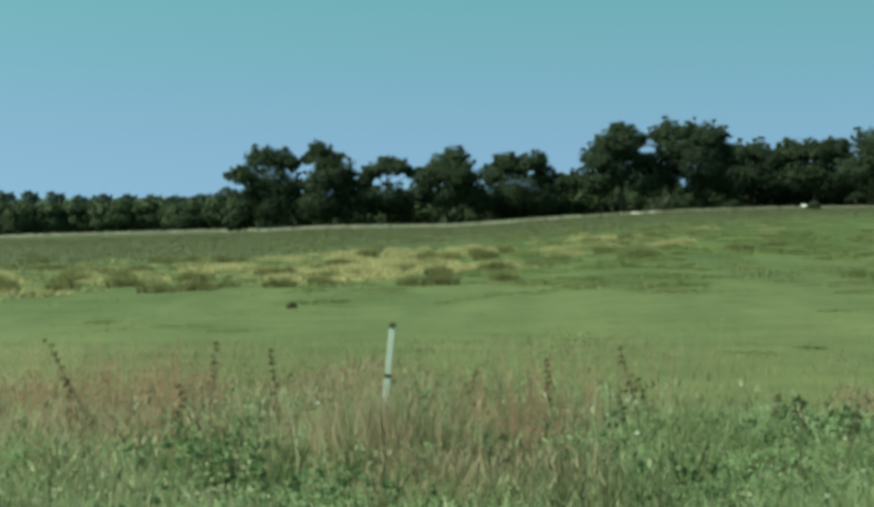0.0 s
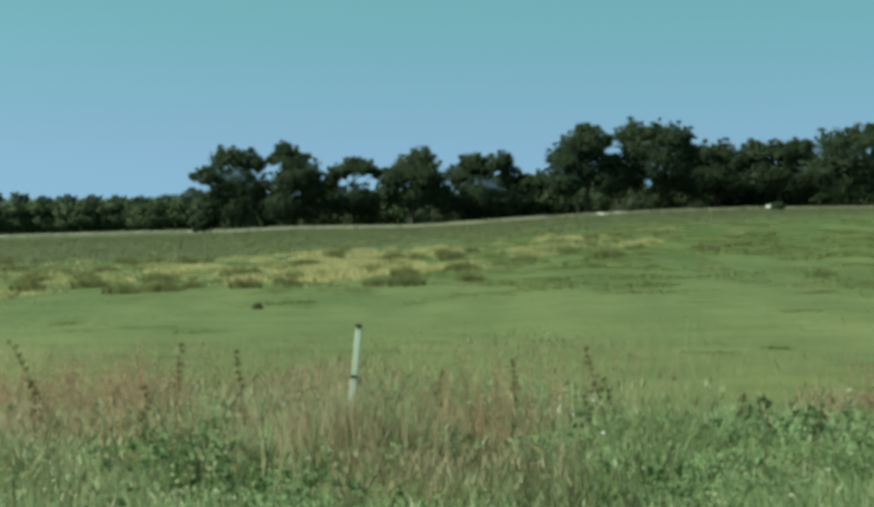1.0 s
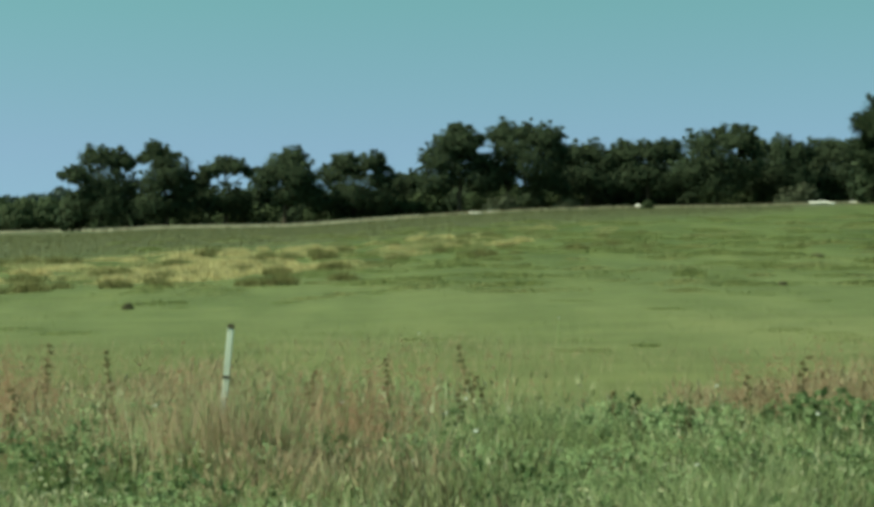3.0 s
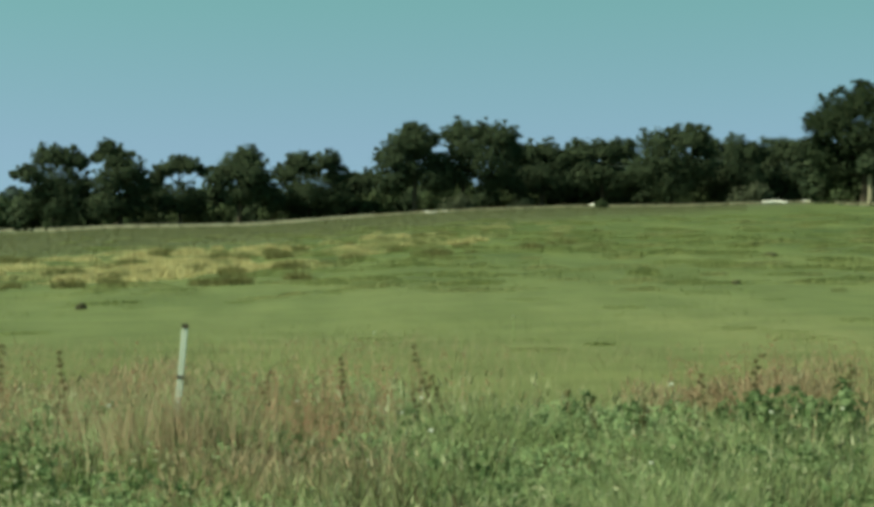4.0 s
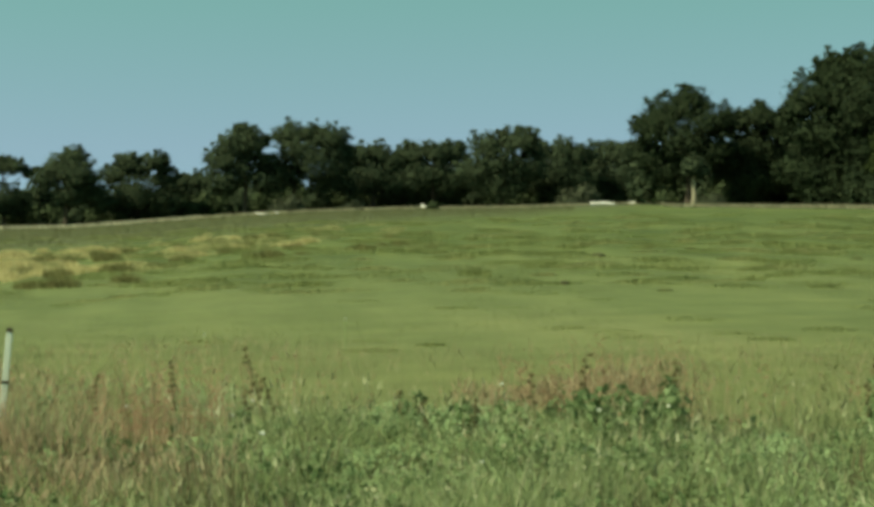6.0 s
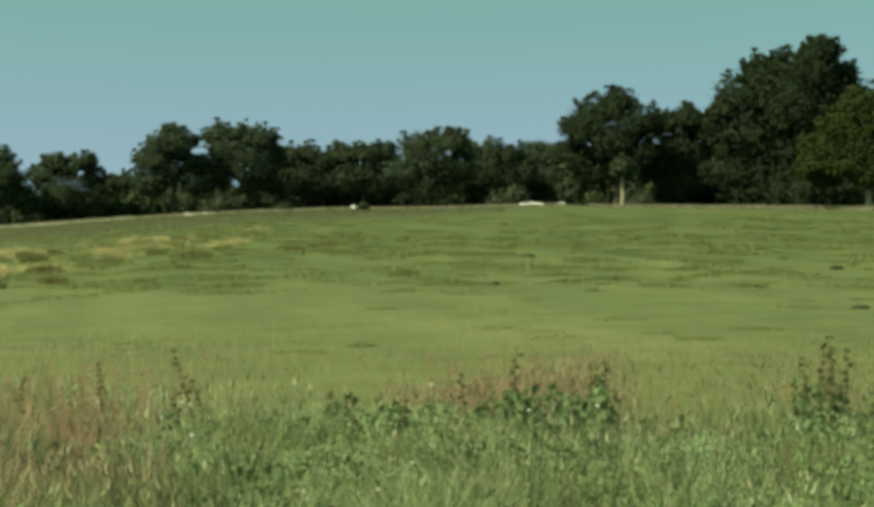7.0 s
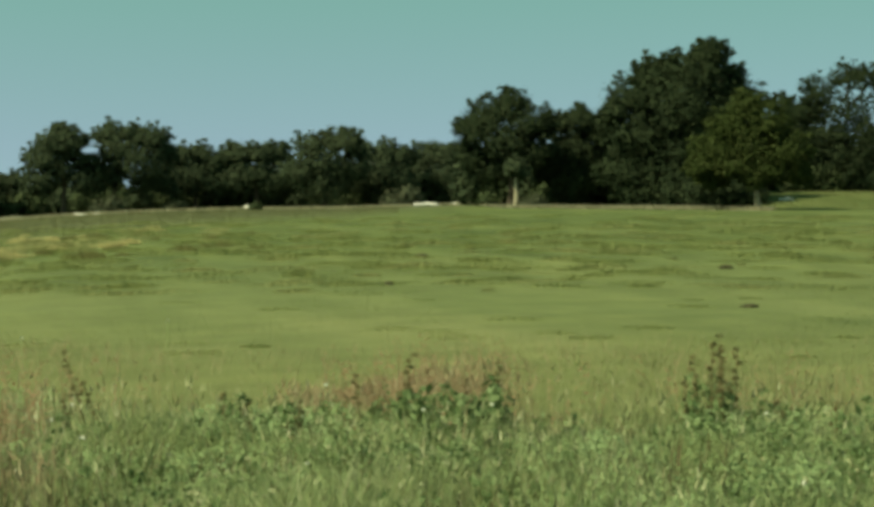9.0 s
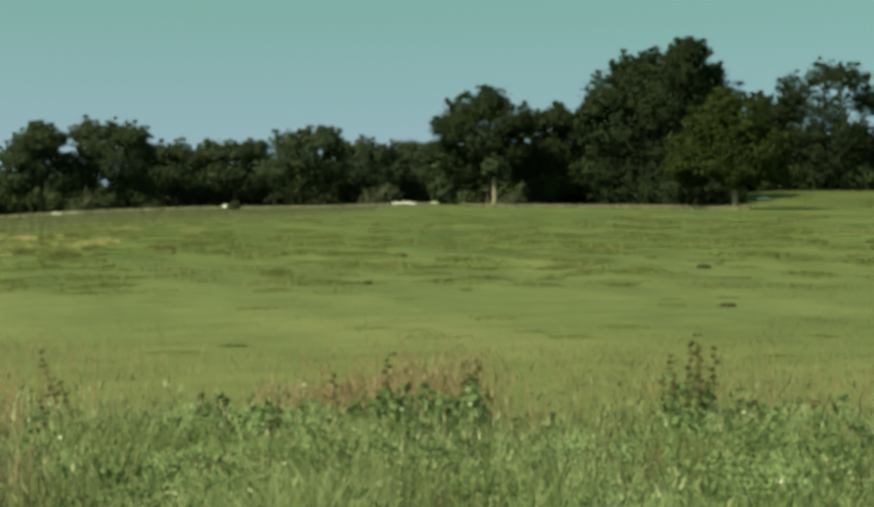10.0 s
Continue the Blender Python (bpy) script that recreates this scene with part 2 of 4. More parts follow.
# ---- mesh helpers ----
def mesh_from(name, V, Q, T, mat, N=None):
    """A mesh from arrays of corners, four-sided and three-sided faces, with soft normals where N is given."""
    me = bpy.data.meshes.new(name)
    nq, nt = len(Q), len(T)
    me.vertices.add(len(V))
    me.vertices.foreach_set("co", np.asarray(V, np.float32).ravel())
    loops = np.concatenate([np.asarray(Q, np.int32).ravel(), np.asarray(T, np.int32).ravel()]).astype(np.int32)
    me.loops.add(len(loops))
    me.loops.foreach_set("vertex_index", loops)
    me.polygons.add(nq + nt)
    starts = np.concatenate([np.arange(nq) * 4, nq * 4 + np.arange(nt) * 3]).astype(np.int32)
    me.polygons.foreach_set("loop_start", starts)
    me.update(calc_edges=True)
    me.validate()
    if N is not None:
        me.normals_split_custom_set_from_vertices((N / np.linalg.norm(N, axis=1)[:, None]).tolist())
    me.materials.append(mat)
    return me


def blade_mesh(name, base, height, width, lean, mat, seed, jitter=None, plain=False):
    """Bent, tapering blades, each of one quad and a tip, or a plain three-sided one; with jitter they take the light like a soft sward."""
    g = np.random.default_rng(seed)
    n = len(base)
    a = g.uniform(0, 2 * np.pi, n)
    side = np.stack([np.cos(a), np.sin(a), np.zeros(n)], 1) * (np.asarray(width) * np.ones(n))[:, None] * 0.5
    b = g.uniform(0, 2 * np.pi, n)
    h = np.asarray(height) * np.ones(n)
    off = np.stack([np.cos(b), np.sin(b), np.zeros(n)], 1) * (h * lean * g.uniform(0.2, 1.0, n))[:, None]
    up = np.array([0, 0, 1.0])
    mid = base + off * 0.35 + up * (h * 0.58)[:, None]
    tip = base + off + up * h[:, None]
    V = np.stack([base - side, base + side, mid + side * 0.75, mid - side * 0.75, tip], 1).reshape(-1, 3)
    o = np.arange(n)[:, None] * 5
    N = None if jitter is None else np.repeat(g.normal(0, jitter, (n, 3)) * (1, 1, 0.3) + up, 3 if plain else 5, 0)
    if plain:
        V = np.stack([base - side * 1.2, base + side * 1.2, tip], 1).reshape(-1, 3)
        return mesh_from(name, V, np.zeros((0, 4), int), np.arange(n)[:, None] * 3 + np.array([[0, 1, 2]]), mat, N)
    return mesh_from(name, V, o + np.array([[0, 1, 2, 3]]), o + np.array([[3, 2, 4]]), mat, N)


def spread(n, r0, r1, a0, a1, seed, power=1.0):
    """Random places on the ground between two distances and two bearings."""
    g = np.random.default_rng(seed)
    u = g.uniform(0, 1, n) ** power
    r = np.sqrt(r0 * r0 + u * (r1 * r1 - r0 * r0))
    a = np.radians(g.uniform(a0, a1, n))
    x, y = r * np.sin(a), r * np.cos(a)
    return np.stack([x, y, land(x, y) - 0.01], 1)


def blobs(p, scale, seed):
    """A smooth random number from 0 to 1 for each place."""
    g = np.random.default_rng(seed)
    v = np.zeros(len(p))
    for k in range(6):
        d = g.uniform(0, 2 * np.pi)
        f = scale * g.uniform(0.6, 1.8)
        v += np.sin(f * (p[:, 0] * np.cos(d) + p[:, 1] * np.sin(d)) + g.uniform(0, 6.28) + 1.2 * np.sin(f * 0.7 * (p[:, 1] * np.cos(d) - p[:, 0] * np.sin(d))))
    return 0.5 + v / 6


def part(name, me, parent, label=""):
    ob = new(name, me)
    ob.parent = parent
    return tagged(ob, label)


def thing(name, x, y, z, label, category, group="", turn=0.0, kind=""):
    ob = new(name)
    ob.empty_display_size = 0.2
    ob.matrix_world = pose(x, y, z, 0, 0, turn)
    return tagged(ob, label, category, group, kind)


def tube(points, radii, sides=8):
    """A tapered tube along points."""
    V, Q = [], []
    for i, (p, r) in enumerate(zip(points, radii)):
        a = np.array(points[min(i + 1, len(points) - 1)], float) - np.array(points[max(i - 1, 0)], float)
        a /= np.linalg.norm(a) + 1e-9
        u = np.cross(a, (0.31, 0.95, 0.05))
        u /= np.linalg.norm(u)
        w = np.cross(a, u)
        for k in range(sides):
            t = 2 * math.pi * k / sides
            V.append(np.array(p) + r * (math.cos(t) * u + math.sin(t) * w))
    for i in range(len(points) - 1):
        for k in range(sides):
            q = (k + 1) % sides
            Q.append((i * sides + k, i * sides + q, (i + 1) * sides + q, (i + 1) * sides + k))
    V.append(np.array(points[-1], float))
    top = len(V) - 1
    T = [((len(points) - 1) * sides + k, (len(points) - 1) * sides + (k + 1) % sides, top) for k in range(sides)]
    return np.array(V), np.array(Q), np.array(T)


def leaf_cloud(centres, radii, count, size, g):
    """Sprays of leaves (bent four-sided pieces) round the given clump centres."""
    which = g.integers(0, len(centres), count)
    d = g.normal(0, 1, (count, 3))
    d /= np.linalg.norm(d, axis=1)[:, None]
    p = centres[which] + d * (radii[which] * g.uniform(0.35, 1.05, count))[:, None] * np.array([1.1, 1.1, 0.66])
    nrm = d + g.normal(0, 0.5, (count, 3)) + np.array([0, 0, 0.35])
    nrm /= np.linalg.norm(nrm, axis=1)[:, None]
    u = np.cross(nrm, g.normal(0, 1, (count, 3)))
    u /= np.linalg.norm(u, axis=1)[:, None] + 1e-9
    w = np.cross(nrm, u)
    s = size * g.uniform(0.55, 1.25, count)[:, None]
    V = np.stack([p - u * s * 0.6, p + w * s * 0.34 - nrm * s * 0.08, p + u * s * 0.6, p - w * s * 0.34 - nrm * s * 0.08], 1).reshape(-1, 3)
    N = np.repeat(nrm * 0.35 + d * 0.8 + np.array([0, 0, 0.3]), 4, 0)
    return V, np.arange(count)[:, None] * 4 + np.array([[0, 3, 2, 1]]), N


def crown_mesh(lobes, H, W, count, size, mat, seed, depth=0.8, gaps=()):
    """Crown from lobes (across -1..1, height 0..1, radius as part of half the width): a ragged shell of leaf clumps over a leafy core."""
    g = np.random.default_rng(seed)
    half, H = W / 2, H * 0.965
    C, R = [], []
    for u, v, ru in lobes:
        r = ru * half
        c = np.array([u * half, g.uniform(-0.5, 0.2) * half * depth, v * H])
        m = int(26 + 46 * ru)
        d = g.normal(0, 1, (m, 3))
        d /= np.linalg.norm(d, axis=1)[:, None]
        C.append(c + d * r * g.uniform(0.6, 0.98, m)[:, None] * np.array([1.05, depth, 0.95]))
        R.append(r * g.uniform(0.18, 0.36, m))
        o = d[: m // 3] * np.array([1.0, 1.0, 0.9]) + np.array([0, 0, 0.15])
        C.append(c + o * r * g.uniform(0.96, 1.07, len(o))[:, None] * np.array([1.08, depth, 0.95]))
        R.append(r * g.uniform(0.10, 0.2, len(o)))
        C.append(np.repeat(c[None], m, 0) + g.normal(0, 0.14, (m, 3)) * r)
        R.append(np.full(m, r * 0.86))
    C, R = np.concatenate(C), np.concatenate(R)
    V, Q, N = leaf_cloud(C, R, count, size, g)
    V[:, 2] = np.maximum(V[:, 2], 0.05)
    out = (V - np.array([0, 0, 0.45 * H])) / np.array([half, half * depth, 0.5 * H])
    N = N / np.linalg.norm(N, axis=1)[:, None] + 0.8 * out / (np.linalg.norm(out, axis=1)[:, None] + 0.2)
    if gaps:
        P = V[0::4]
        keep = np.ones(count, bool)
        for u, v, ru, rv in gaps:
            keep &= ((P[:, 0] / half - u) / ru) ** 2 + ((P[:, 2] / H - v) / rv) ** 2 > g.uniform(0.6, 1.2, count)
        V, N, Q = V[np.repeat(keep, 4)], N[np.repeat(keep, 4)], Q[: keep.sum()]
    return mesh_from("crown", V, Q, np.zeros((0, 3), int), mat, N)


def tree(name, bearing, dist, H, W, lobes, mat, label, seed, count=12000, size=0.5, trunk=0.35, trunk_at=0.0, bark_mat=None, category="tree", group="trees along the field edge", depth=0.8, gaps=()):
    """A tree: tapered trunk, limbs to the lobes of the crown, and the crown's leaves."""
    g = np.random.default_rng(seed + 900)
    x, y, z = spot(bearing, dist)
    root = thing(name, x, y, z - 0.05, label, category, group, -bearing)
    bm = bark_mat or BARK
    count, size = int(count * 1.45), size * 0.78
    tx = trunk_at * W / 2
    top = H * 0.72
    mean_u = float(np.mean([l[0] for l in lobes])) * W / 2
    pts = [(tx + (mean_u - tx) * k ** 2 + 0.12 * math.sin(5 * k + seed), 0.1 * math.cos(4 * k + seed), top * k) for k in (0, 0.03, 0.1, 0.25, 0.45, 0.7, 1.0)]
    rad = [trunk * f for f in (1.5, 1.2, 1.0, 0.88, 0.7, 0.45, 0.12)]
    stem = part("trunk", mesh_from("trunk", *tube(pts, rad, 9), bm), root, "short pale trunk" if bark_mat else "")
    for u, v, ru in lobes[:6]:
        k = float(np.clip(v - 0.22, 0.15, 0.62))
        a = np.array([tx + (mean_u - tx) * (k / 0.72) ** 2, 0, H * k])
        b = np.array([u * W / 2, g.uniform(-0.2, 0.2) * W / 2, v * H])
        m = (a + b) / 2 + np.array([0, 0, -0.03 * H])
        part("limb", mesh_from("limb", *tube([a, m, b], [trunk * 0.34, trunk * 0.22, trunk * 0.06], 6), BARK), stem)
    part("crown", crown_mesh(lobes, H, W, count, size, mat, seed, depth, gaps), root)
    return root


# ---- trees round the field ----
def tree_row():
    oak = "dark green oak at the field edge"
    tree("oak_tree", -6.0, 236, 12.7, 10.8, [(-0.6, 0.66, 0.32), (-0.15, 0.85, 0.38), (0.3, 0.86, 0.36), (0.7, 0.8, 0.22), (0.1, 0.58, 0.6), (0.6, 0.5, 0.46), (-0.4, 0.36, 0.48), (0.25, 0.26, 0.58), (-0.95, 0.66, 0.14)], OAK, oak + " with ragged crown", 11)
    tree("oak_tree", -3.75, 234, 12.9, 8.8, [(-0.38, 0.9, 0.3), (-0.1, 0.78, 0.48), (0.25, 0.64, 0.6), (0.4, 0.46, 0.62), (0.3, 0.25, 0.64), (-0.4, 0.52, 0.56), (-0.4, 0.26, 0.6), (-0.75, 0.8, 0.2)], OAK, oak + " leafy down to the ground", 12)
    tree("oak_tree", -1.75, 238, 10.8, 8.4, [(0.0, 0.86, 0.38), (0.45, 0.84, 0.32), (-0.5, 0.78, 0.34), (-0.75, 0.66, 0.25), (0.85, 0.76, 0.2), (0.1, 0.4, 0.6), (-0.5, 0.32, 0.5), (0.5, 0.3, 0.5)], OAK, oak + " with thin flat-topped crown", 13, 9500)
    tree("oak_tree", 0.45, 232, 11.7, 10.4, [(0.1, 0.86, 0.38), (-0.3, 0.74, 0.42), (0.25, 0.66, 0.5), (-0.6, 0.6, 0.36), (0.65, 0.42, 0.42), (0.1, 0.44, 0.5), (0.85, 0.28, 0.3)], OAK, oak + " on a clear bare trunk", 14, trunk_at=-0.12)
    tree("oak_tree", 2.75, 238, 11.0, 11.0, [(-0.25, 0.82, 0.34), (0.5, 0.82, 0.32), (0.05, 0.72, 0.4), (-0.6, 0.64, 0.36), (0.75, 0.6, 0.36), (0.0, 0.4, 0.66), (-0.6, 0.3, 0.5), (0.65, 0.3, 0.5)], OAK, oak + " with broad twin-topped crown", 15)
    tree("oak_tree", 4.6, 245, 7.6, 7.6, [(-0.4, 0.7, 0.5), (0.3, 0.74, 0.5), (0.0, 0.45, 0.7), (0.7, 0.4, 0.5), (-0.7, 0.35, 0.5)], OAK, "low green tree between taller oaks", 16, 8000)
    tree("oak_tree", 6.4, 225, 13.1, 10.6, [(0.05, 0.9, 0.3), (-0.2, 0.78, 0.45), (0.25, 0.76, 0.42), (-0.5, 0.6, 0.48), (0.6, 0.64, 0.44), (0.0, 0.52, 0.6), (-0.6, 0.36, 0.45), (0.6, 0.36, 0.45)], OAK, "tall oak tree with pointed top and bare dark trunk", 17, 14000, trunk_at=0.05, gaps=((0.68, 0.70, 0.28, 0.055),))
    tree("oak_tree", 8.6, 228, 12.6, 12.6, [(-0.4, 0.88, 0.34), (0.1, 0.88, 0.34), (0.55, 0.82, 0.38), (0.8, 0.68, 0.32), (-0.2, 0.7, 0.5), (0.3, 0.6, 0.6), (-0.5, 0.44, 0.5), (0.55, 0.36, 0.55)], OAK, "broad dark oak tree with gaps showing sky", 18, 15000, trunk_at=-0.35, gaps=((-0.80, 0.72, 0.26, 0.055), (-0.1, 0.8, 0.08, 0.03)))
    tree("oak_tree", 10.9, 236, 10.0, 10.6, [(-0.4, 0.8, 0.42), (0.2, 0.82, 0.4), (0.7, 0.74, 0.4), (0.0, 0.5, 0.75), (0.6, 0.36, 0.5), (-0.6, 0.4, 0.5)], OAK, oak + " in a closed row", 19)
    tree("oak_tree", 13.0, 236, 10.2, 10.6, [(-0.5, 0.8, 0.4), (0.1, 0.82, 0.4), (0.6, 0.8, 0.4), (0.0, 0.5, 0.75), (0.6, 0.36, 0.5), (-0.6, 0.4, 0.5)], OAK, oak + " in a closed row", 20)
    tree("oak_tree", 15.4, 230, 11.5, 11.6, [(0.2, 0.87, 0.34), (-0.4, 0.78, 0.42), (0.6, 0.84, 0.36), (0.0, 0.6, 0.65), (-0.6, 0.45, 0.5), (0.65, 0.5, 0.5), (0.0, 0.3, 0.6)], OAK, oak + " with uneven rounded top", 21)
    tree("oak_tree", 17.3, 240, 10.4, 10.6, [(-0.5, 0.82, 0.36), (0.2, 0.8, 0.42), (0.7, 0.74, 0.4), (0.0, 0.5, 0.7), (-0.5, 0.35, 0.5), (0.6, 0.36, 0.5)], OAK, oak + " in a closed row", 22)
    tree("oak_tree", 19.6, 245, 9.8, 11.6, [(-0.5, 0.8, 0.42), (0.1, 0.82, 0.42), (0.65, 0.78, 0.4), (0.0, 0.5, 0.7), (-0.6, 0.36, 0.5), (0.6, 0.36, 0.5)], OAK, oak + " in a closed row", 23)
    tree("oak_tree", 21.75, 182, 13.4, 11.4, [(0.12, 0.88, 0.36), (-0.38, 0.78, 0.46), (-0.68, 0.66, 0.36), (0.55, 0.72, 0.42), (0.0, 0.58, 0.6), (-0.65, 0.42, 0.36), (0.65, 0.46, 0.4), (-0.3, 0.3, 0.45)], SHADED_OAK, "tall round-headed oak tree with a pale trunk beside it", 24, 20000, 0.4, trunk_at=0.1)
    tree("oak_tree", 24.2, 186, 12.0, 9.6, [(0.1, 0.86, 0.36), (-0.5, 0.8, 0.36), (0.6, 0.76, 0.42), (0.0, 0.55, 0.7), (-0.6, 0.4, 0.5), (0.6, 0.36, 0.5), (0.0, 0.22, 0.6)], SHADED_OAK, "dark oak tree in dense growth", 25, 22000, 0.42)
    tree("oak_tree", 27.74, 172, 17.9, 15.6, [(0.42, 0.9, 0.26), (0.3, 0.8, 0.42), (0.66, 0.76, 0.26), (-0.25, 0.78, 0.36), (-0.6, 0.66, 0.36), (0.7, 0.64, 0.42), (0.0, 0.58, 0.62), (-0.55, 0.42, 0.5), (0.5, 0.42, 0.56), (-0.3, 0.22, 0.5), (0.4, 0.2, 0.5), (-0.85, 0.56, 0.2), (0.0, 0.34, 0.62), (0.05, 0.16, 0.56), (-0.7, 0.2, 0.4), (0.75, 0.24, 0.4), (-0.44, 0.80, 0.2), (0.1, 0.7, 0.5), (-0.2, 0.5, 0.6)], SHADED_OAK, "very large dark oak tree with peaked crown", 26, 46000, 0.47, 0.6)
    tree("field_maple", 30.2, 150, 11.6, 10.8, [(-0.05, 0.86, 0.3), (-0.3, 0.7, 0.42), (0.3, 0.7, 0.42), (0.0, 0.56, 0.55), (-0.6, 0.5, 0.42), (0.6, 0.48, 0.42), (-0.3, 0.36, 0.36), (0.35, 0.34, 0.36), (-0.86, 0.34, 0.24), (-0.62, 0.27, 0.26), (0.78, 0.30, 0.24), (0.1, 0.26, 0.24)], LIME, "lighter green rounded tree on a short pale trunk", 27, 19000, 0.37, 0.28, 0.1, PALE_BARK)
    tree("ash_tree", 33.4, 200, 16.2, 13.0, [(0.0, 0.88, 0.32), (-0.5, 0.76, 0.34), (0.45, 0.84, 0.34), (-0.8, 0.6, 0.26), (0.8, 0.7, 0.34), (0.0, 0.6, 0.45), (-0.4, 0.42, 0.45), (0.5, 0.4, 0.5), (0.0, 0.25, 0.6)], SHADED_OAK, "tall dark ash tree with thin see-through crown", 28, 12500, 0.42)
    tree("ash_tree", 31.7, 206, 13.4, 11.0, [(-0.3, 0.82, 0.32), (0.4, 0.78, 0.36), (0.0, 0.6, 0.5), (-0.6, 0.5, 0.45), (0.6, 0.46, 0.5), (0.0, 0.28, 0.6), (-0.6, 0.2, 0.5), (0.6, 0.2, 0.5)], SHADED_OAK, "dark ash tree behind a lighter green tree", 30, 14000, 0.45)
    tree("ash_tree", 36.6, 205, 16.0, 13.0, [(-0.2, 0.86, 0.34), (0.4, 0.82, 0.34), (-0.6, 0.7, 0.36), (0.0, 0.6, 0.5), (0.6, 0.5, 0.5), (-0.4, 0.36, 0.5), (0.4, 0.25, 0.6)], SHADED_OAK, "tall dark ash tree with thin see-through crown", 29, 12500, 0.42)



tree_row()


def shrub(name, H, W, mat, seed, label, category, group, count=2600, size=0.5):
    """A bush: short stems and a leafy mound; made at the origin, to be copied."""
    g = np.random.default_rng(seed)
    root = thing(name, 0, 0, 0, label, category, group)
    lobes = [(g.uniform(-0.6, 0.6), g.uniform(0.3, 0.72), g.uniform(0.35, 0.55)) for _ in range(5)] + [(0.0, 0.35, 0.7), (-0.55, 0.25, 0.5), (0.55, 0.25, 0.5)]
    for k in range(3):
        a, b = np.array([0.25 * (k - 1), 0, 0]), np.array([(k - 1) * W * 0.22, g.uniform(-0.3, 0.3), H * 0.6])
        part("stem", mesh_from("stem", *tube([a, (a + b) / 2, b], [0.1, 0.07, 0.02], 6), BARK), root)
    part("crown", crown_mesh(lobes, H, W, count, size, mat, seed), root)
    return root


def strew(kinds, places):
    """Copies of the kinds at bearings and distances, then the first one of each goes to its own place."""
    g = np.random.default_rng(5)
    used = set()
    for i, (bearing, dist, scale) in enumerate(places):
        ob = kinds[i % len(kinds)]
        x, y, z = spot(bearing, dist)
        m = pose(x, y, z - 0.06, 0, 0, g.uniform(-25, 25) - bearing)
        if ob not in used:
            used.add(ob)
            ob.matrix_world = m @ Matrix.Scale(scale, 4)
        else:
            made = copy_thing(ob, m)
            made.scale = (scale, scale, scale)


def undergrowth():
    g = np.random.default_rng(31)
    low = [shrub("hawthorn_bush", 3.6, 6.4, SCRUB, 41, "low hawthorn scrub under the field-edge oaks", "bush", "scrub below the oaks", 2100, 0.6),
           shrub("hawthorn_bush", 4.4, 6.0, OAK, 42, "dark green hawthorn bush under the field-edge oaks", "bush", "scrub below the oaks", 2200, 0.6),
           shrub("hawthorn_bush", 3.0, 7.0, SCRUB, 43, "dark low thorn bush under the field-edge oaks", "bush", "scrub below the oaks", 2100, 0.6)]
    line = [(-6.6, 244), (6.0, 234), (20.5, 238), (21.5, 190), (29.0, 178)]
    spots = [(float(b), float(np.interp(b, [p[0] for p in line], [p[1] for p in line])) + g.uniform(2, 9), g.uniform(0.75, 1.15)) for b in np.arange(-5.8, 29.6, 0.92)]
    spots += [(12.98, 211.0, 0.3)]
    # bushes in the darkened leaves, so the shade under the crown is painted on
    dark = shrub("shaded_bush", 3.2, 6.2, SHADED_OAK, 47, "bush below the big oak with the crown's shade in its leaf colour", "bush", "dark bushes below the big oak", 2400, 0.45)
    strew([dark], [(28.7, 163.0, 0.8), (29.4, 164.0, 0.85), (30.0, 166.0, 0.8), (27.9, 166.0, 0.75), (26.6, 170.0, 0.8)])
    spots += [(b, 200.0, k) for b, k in ((30.8, 1.0), (31.9, 1.1), (32.8, 0.9), (33.8, 1.1), (34.8, 1.0), (35.9, 1.1), (37.0, 1.0))]
    strew(low, spots)
    back = [shrub("young_oak", 8.6, 9.5, OAK, 44, "smaller oak filling the row behind", "tree", "second row of trees", 2800, 0.8),
            shrub("young_oak", 7.6, 9.0, SHADED_OAK, 45, "smaller dark oak filling the row behind", "tree", "second row of trees", 2800, 0.8)]
    line2 = [(-6.6, 262), (20.5, 262), (21.5, 205), (29.0, 198)]
    strew(back, [(float(b), float(np.interp(b, [p[0] for p in line2], [p[1] for p in line2])), g.uniform(0.85, 1.1) * (0.86 if 6.5 < b < 8.5 else 1.0 if b < 20.5 else 1.2)) for b in np.arange(-6.4, 30.0, 1.75)] + [(-2.5, 258.0, 0.9), (-0.8, 258.0, 0.9), (-1.7, 252.0, 0.72), (6.9, 250.0, 0.72), (8.1, 250.0, 0.72), (23.6, 194.0, 1.15), (25.6, 192.0, 1.35), (27.2, 190.0, 1.6), (28.8, 190.0, 1.6)] + [(b, 208.0, k) for b, k in ((30.9, 1.1), (32.4, 1.0), (33.9, 1.1), (35.4, 1.0), (36.9, 1.1))])
    pale = shrub("pale_willow_bush", 2.6, 6.5, STRAW_GREEN, 46, "pale grey-green willow bush before dark oaks", "bush", "pale willow bushes", 2200, 0.4)
    strew([pale], [(18.1, 229, 1.0), (7.9, 221, 0.8), (10.2, 226, 0.55), (22.7, 176, 0.5)])


STRAW_GREEN = leafy("willow_leaves", [(0.0, (0.068, 0.080, 0.048)), (1.0, (0.108, 0.120, 0.076))], 0.3, 0.7, None, 0.3, 0.05)
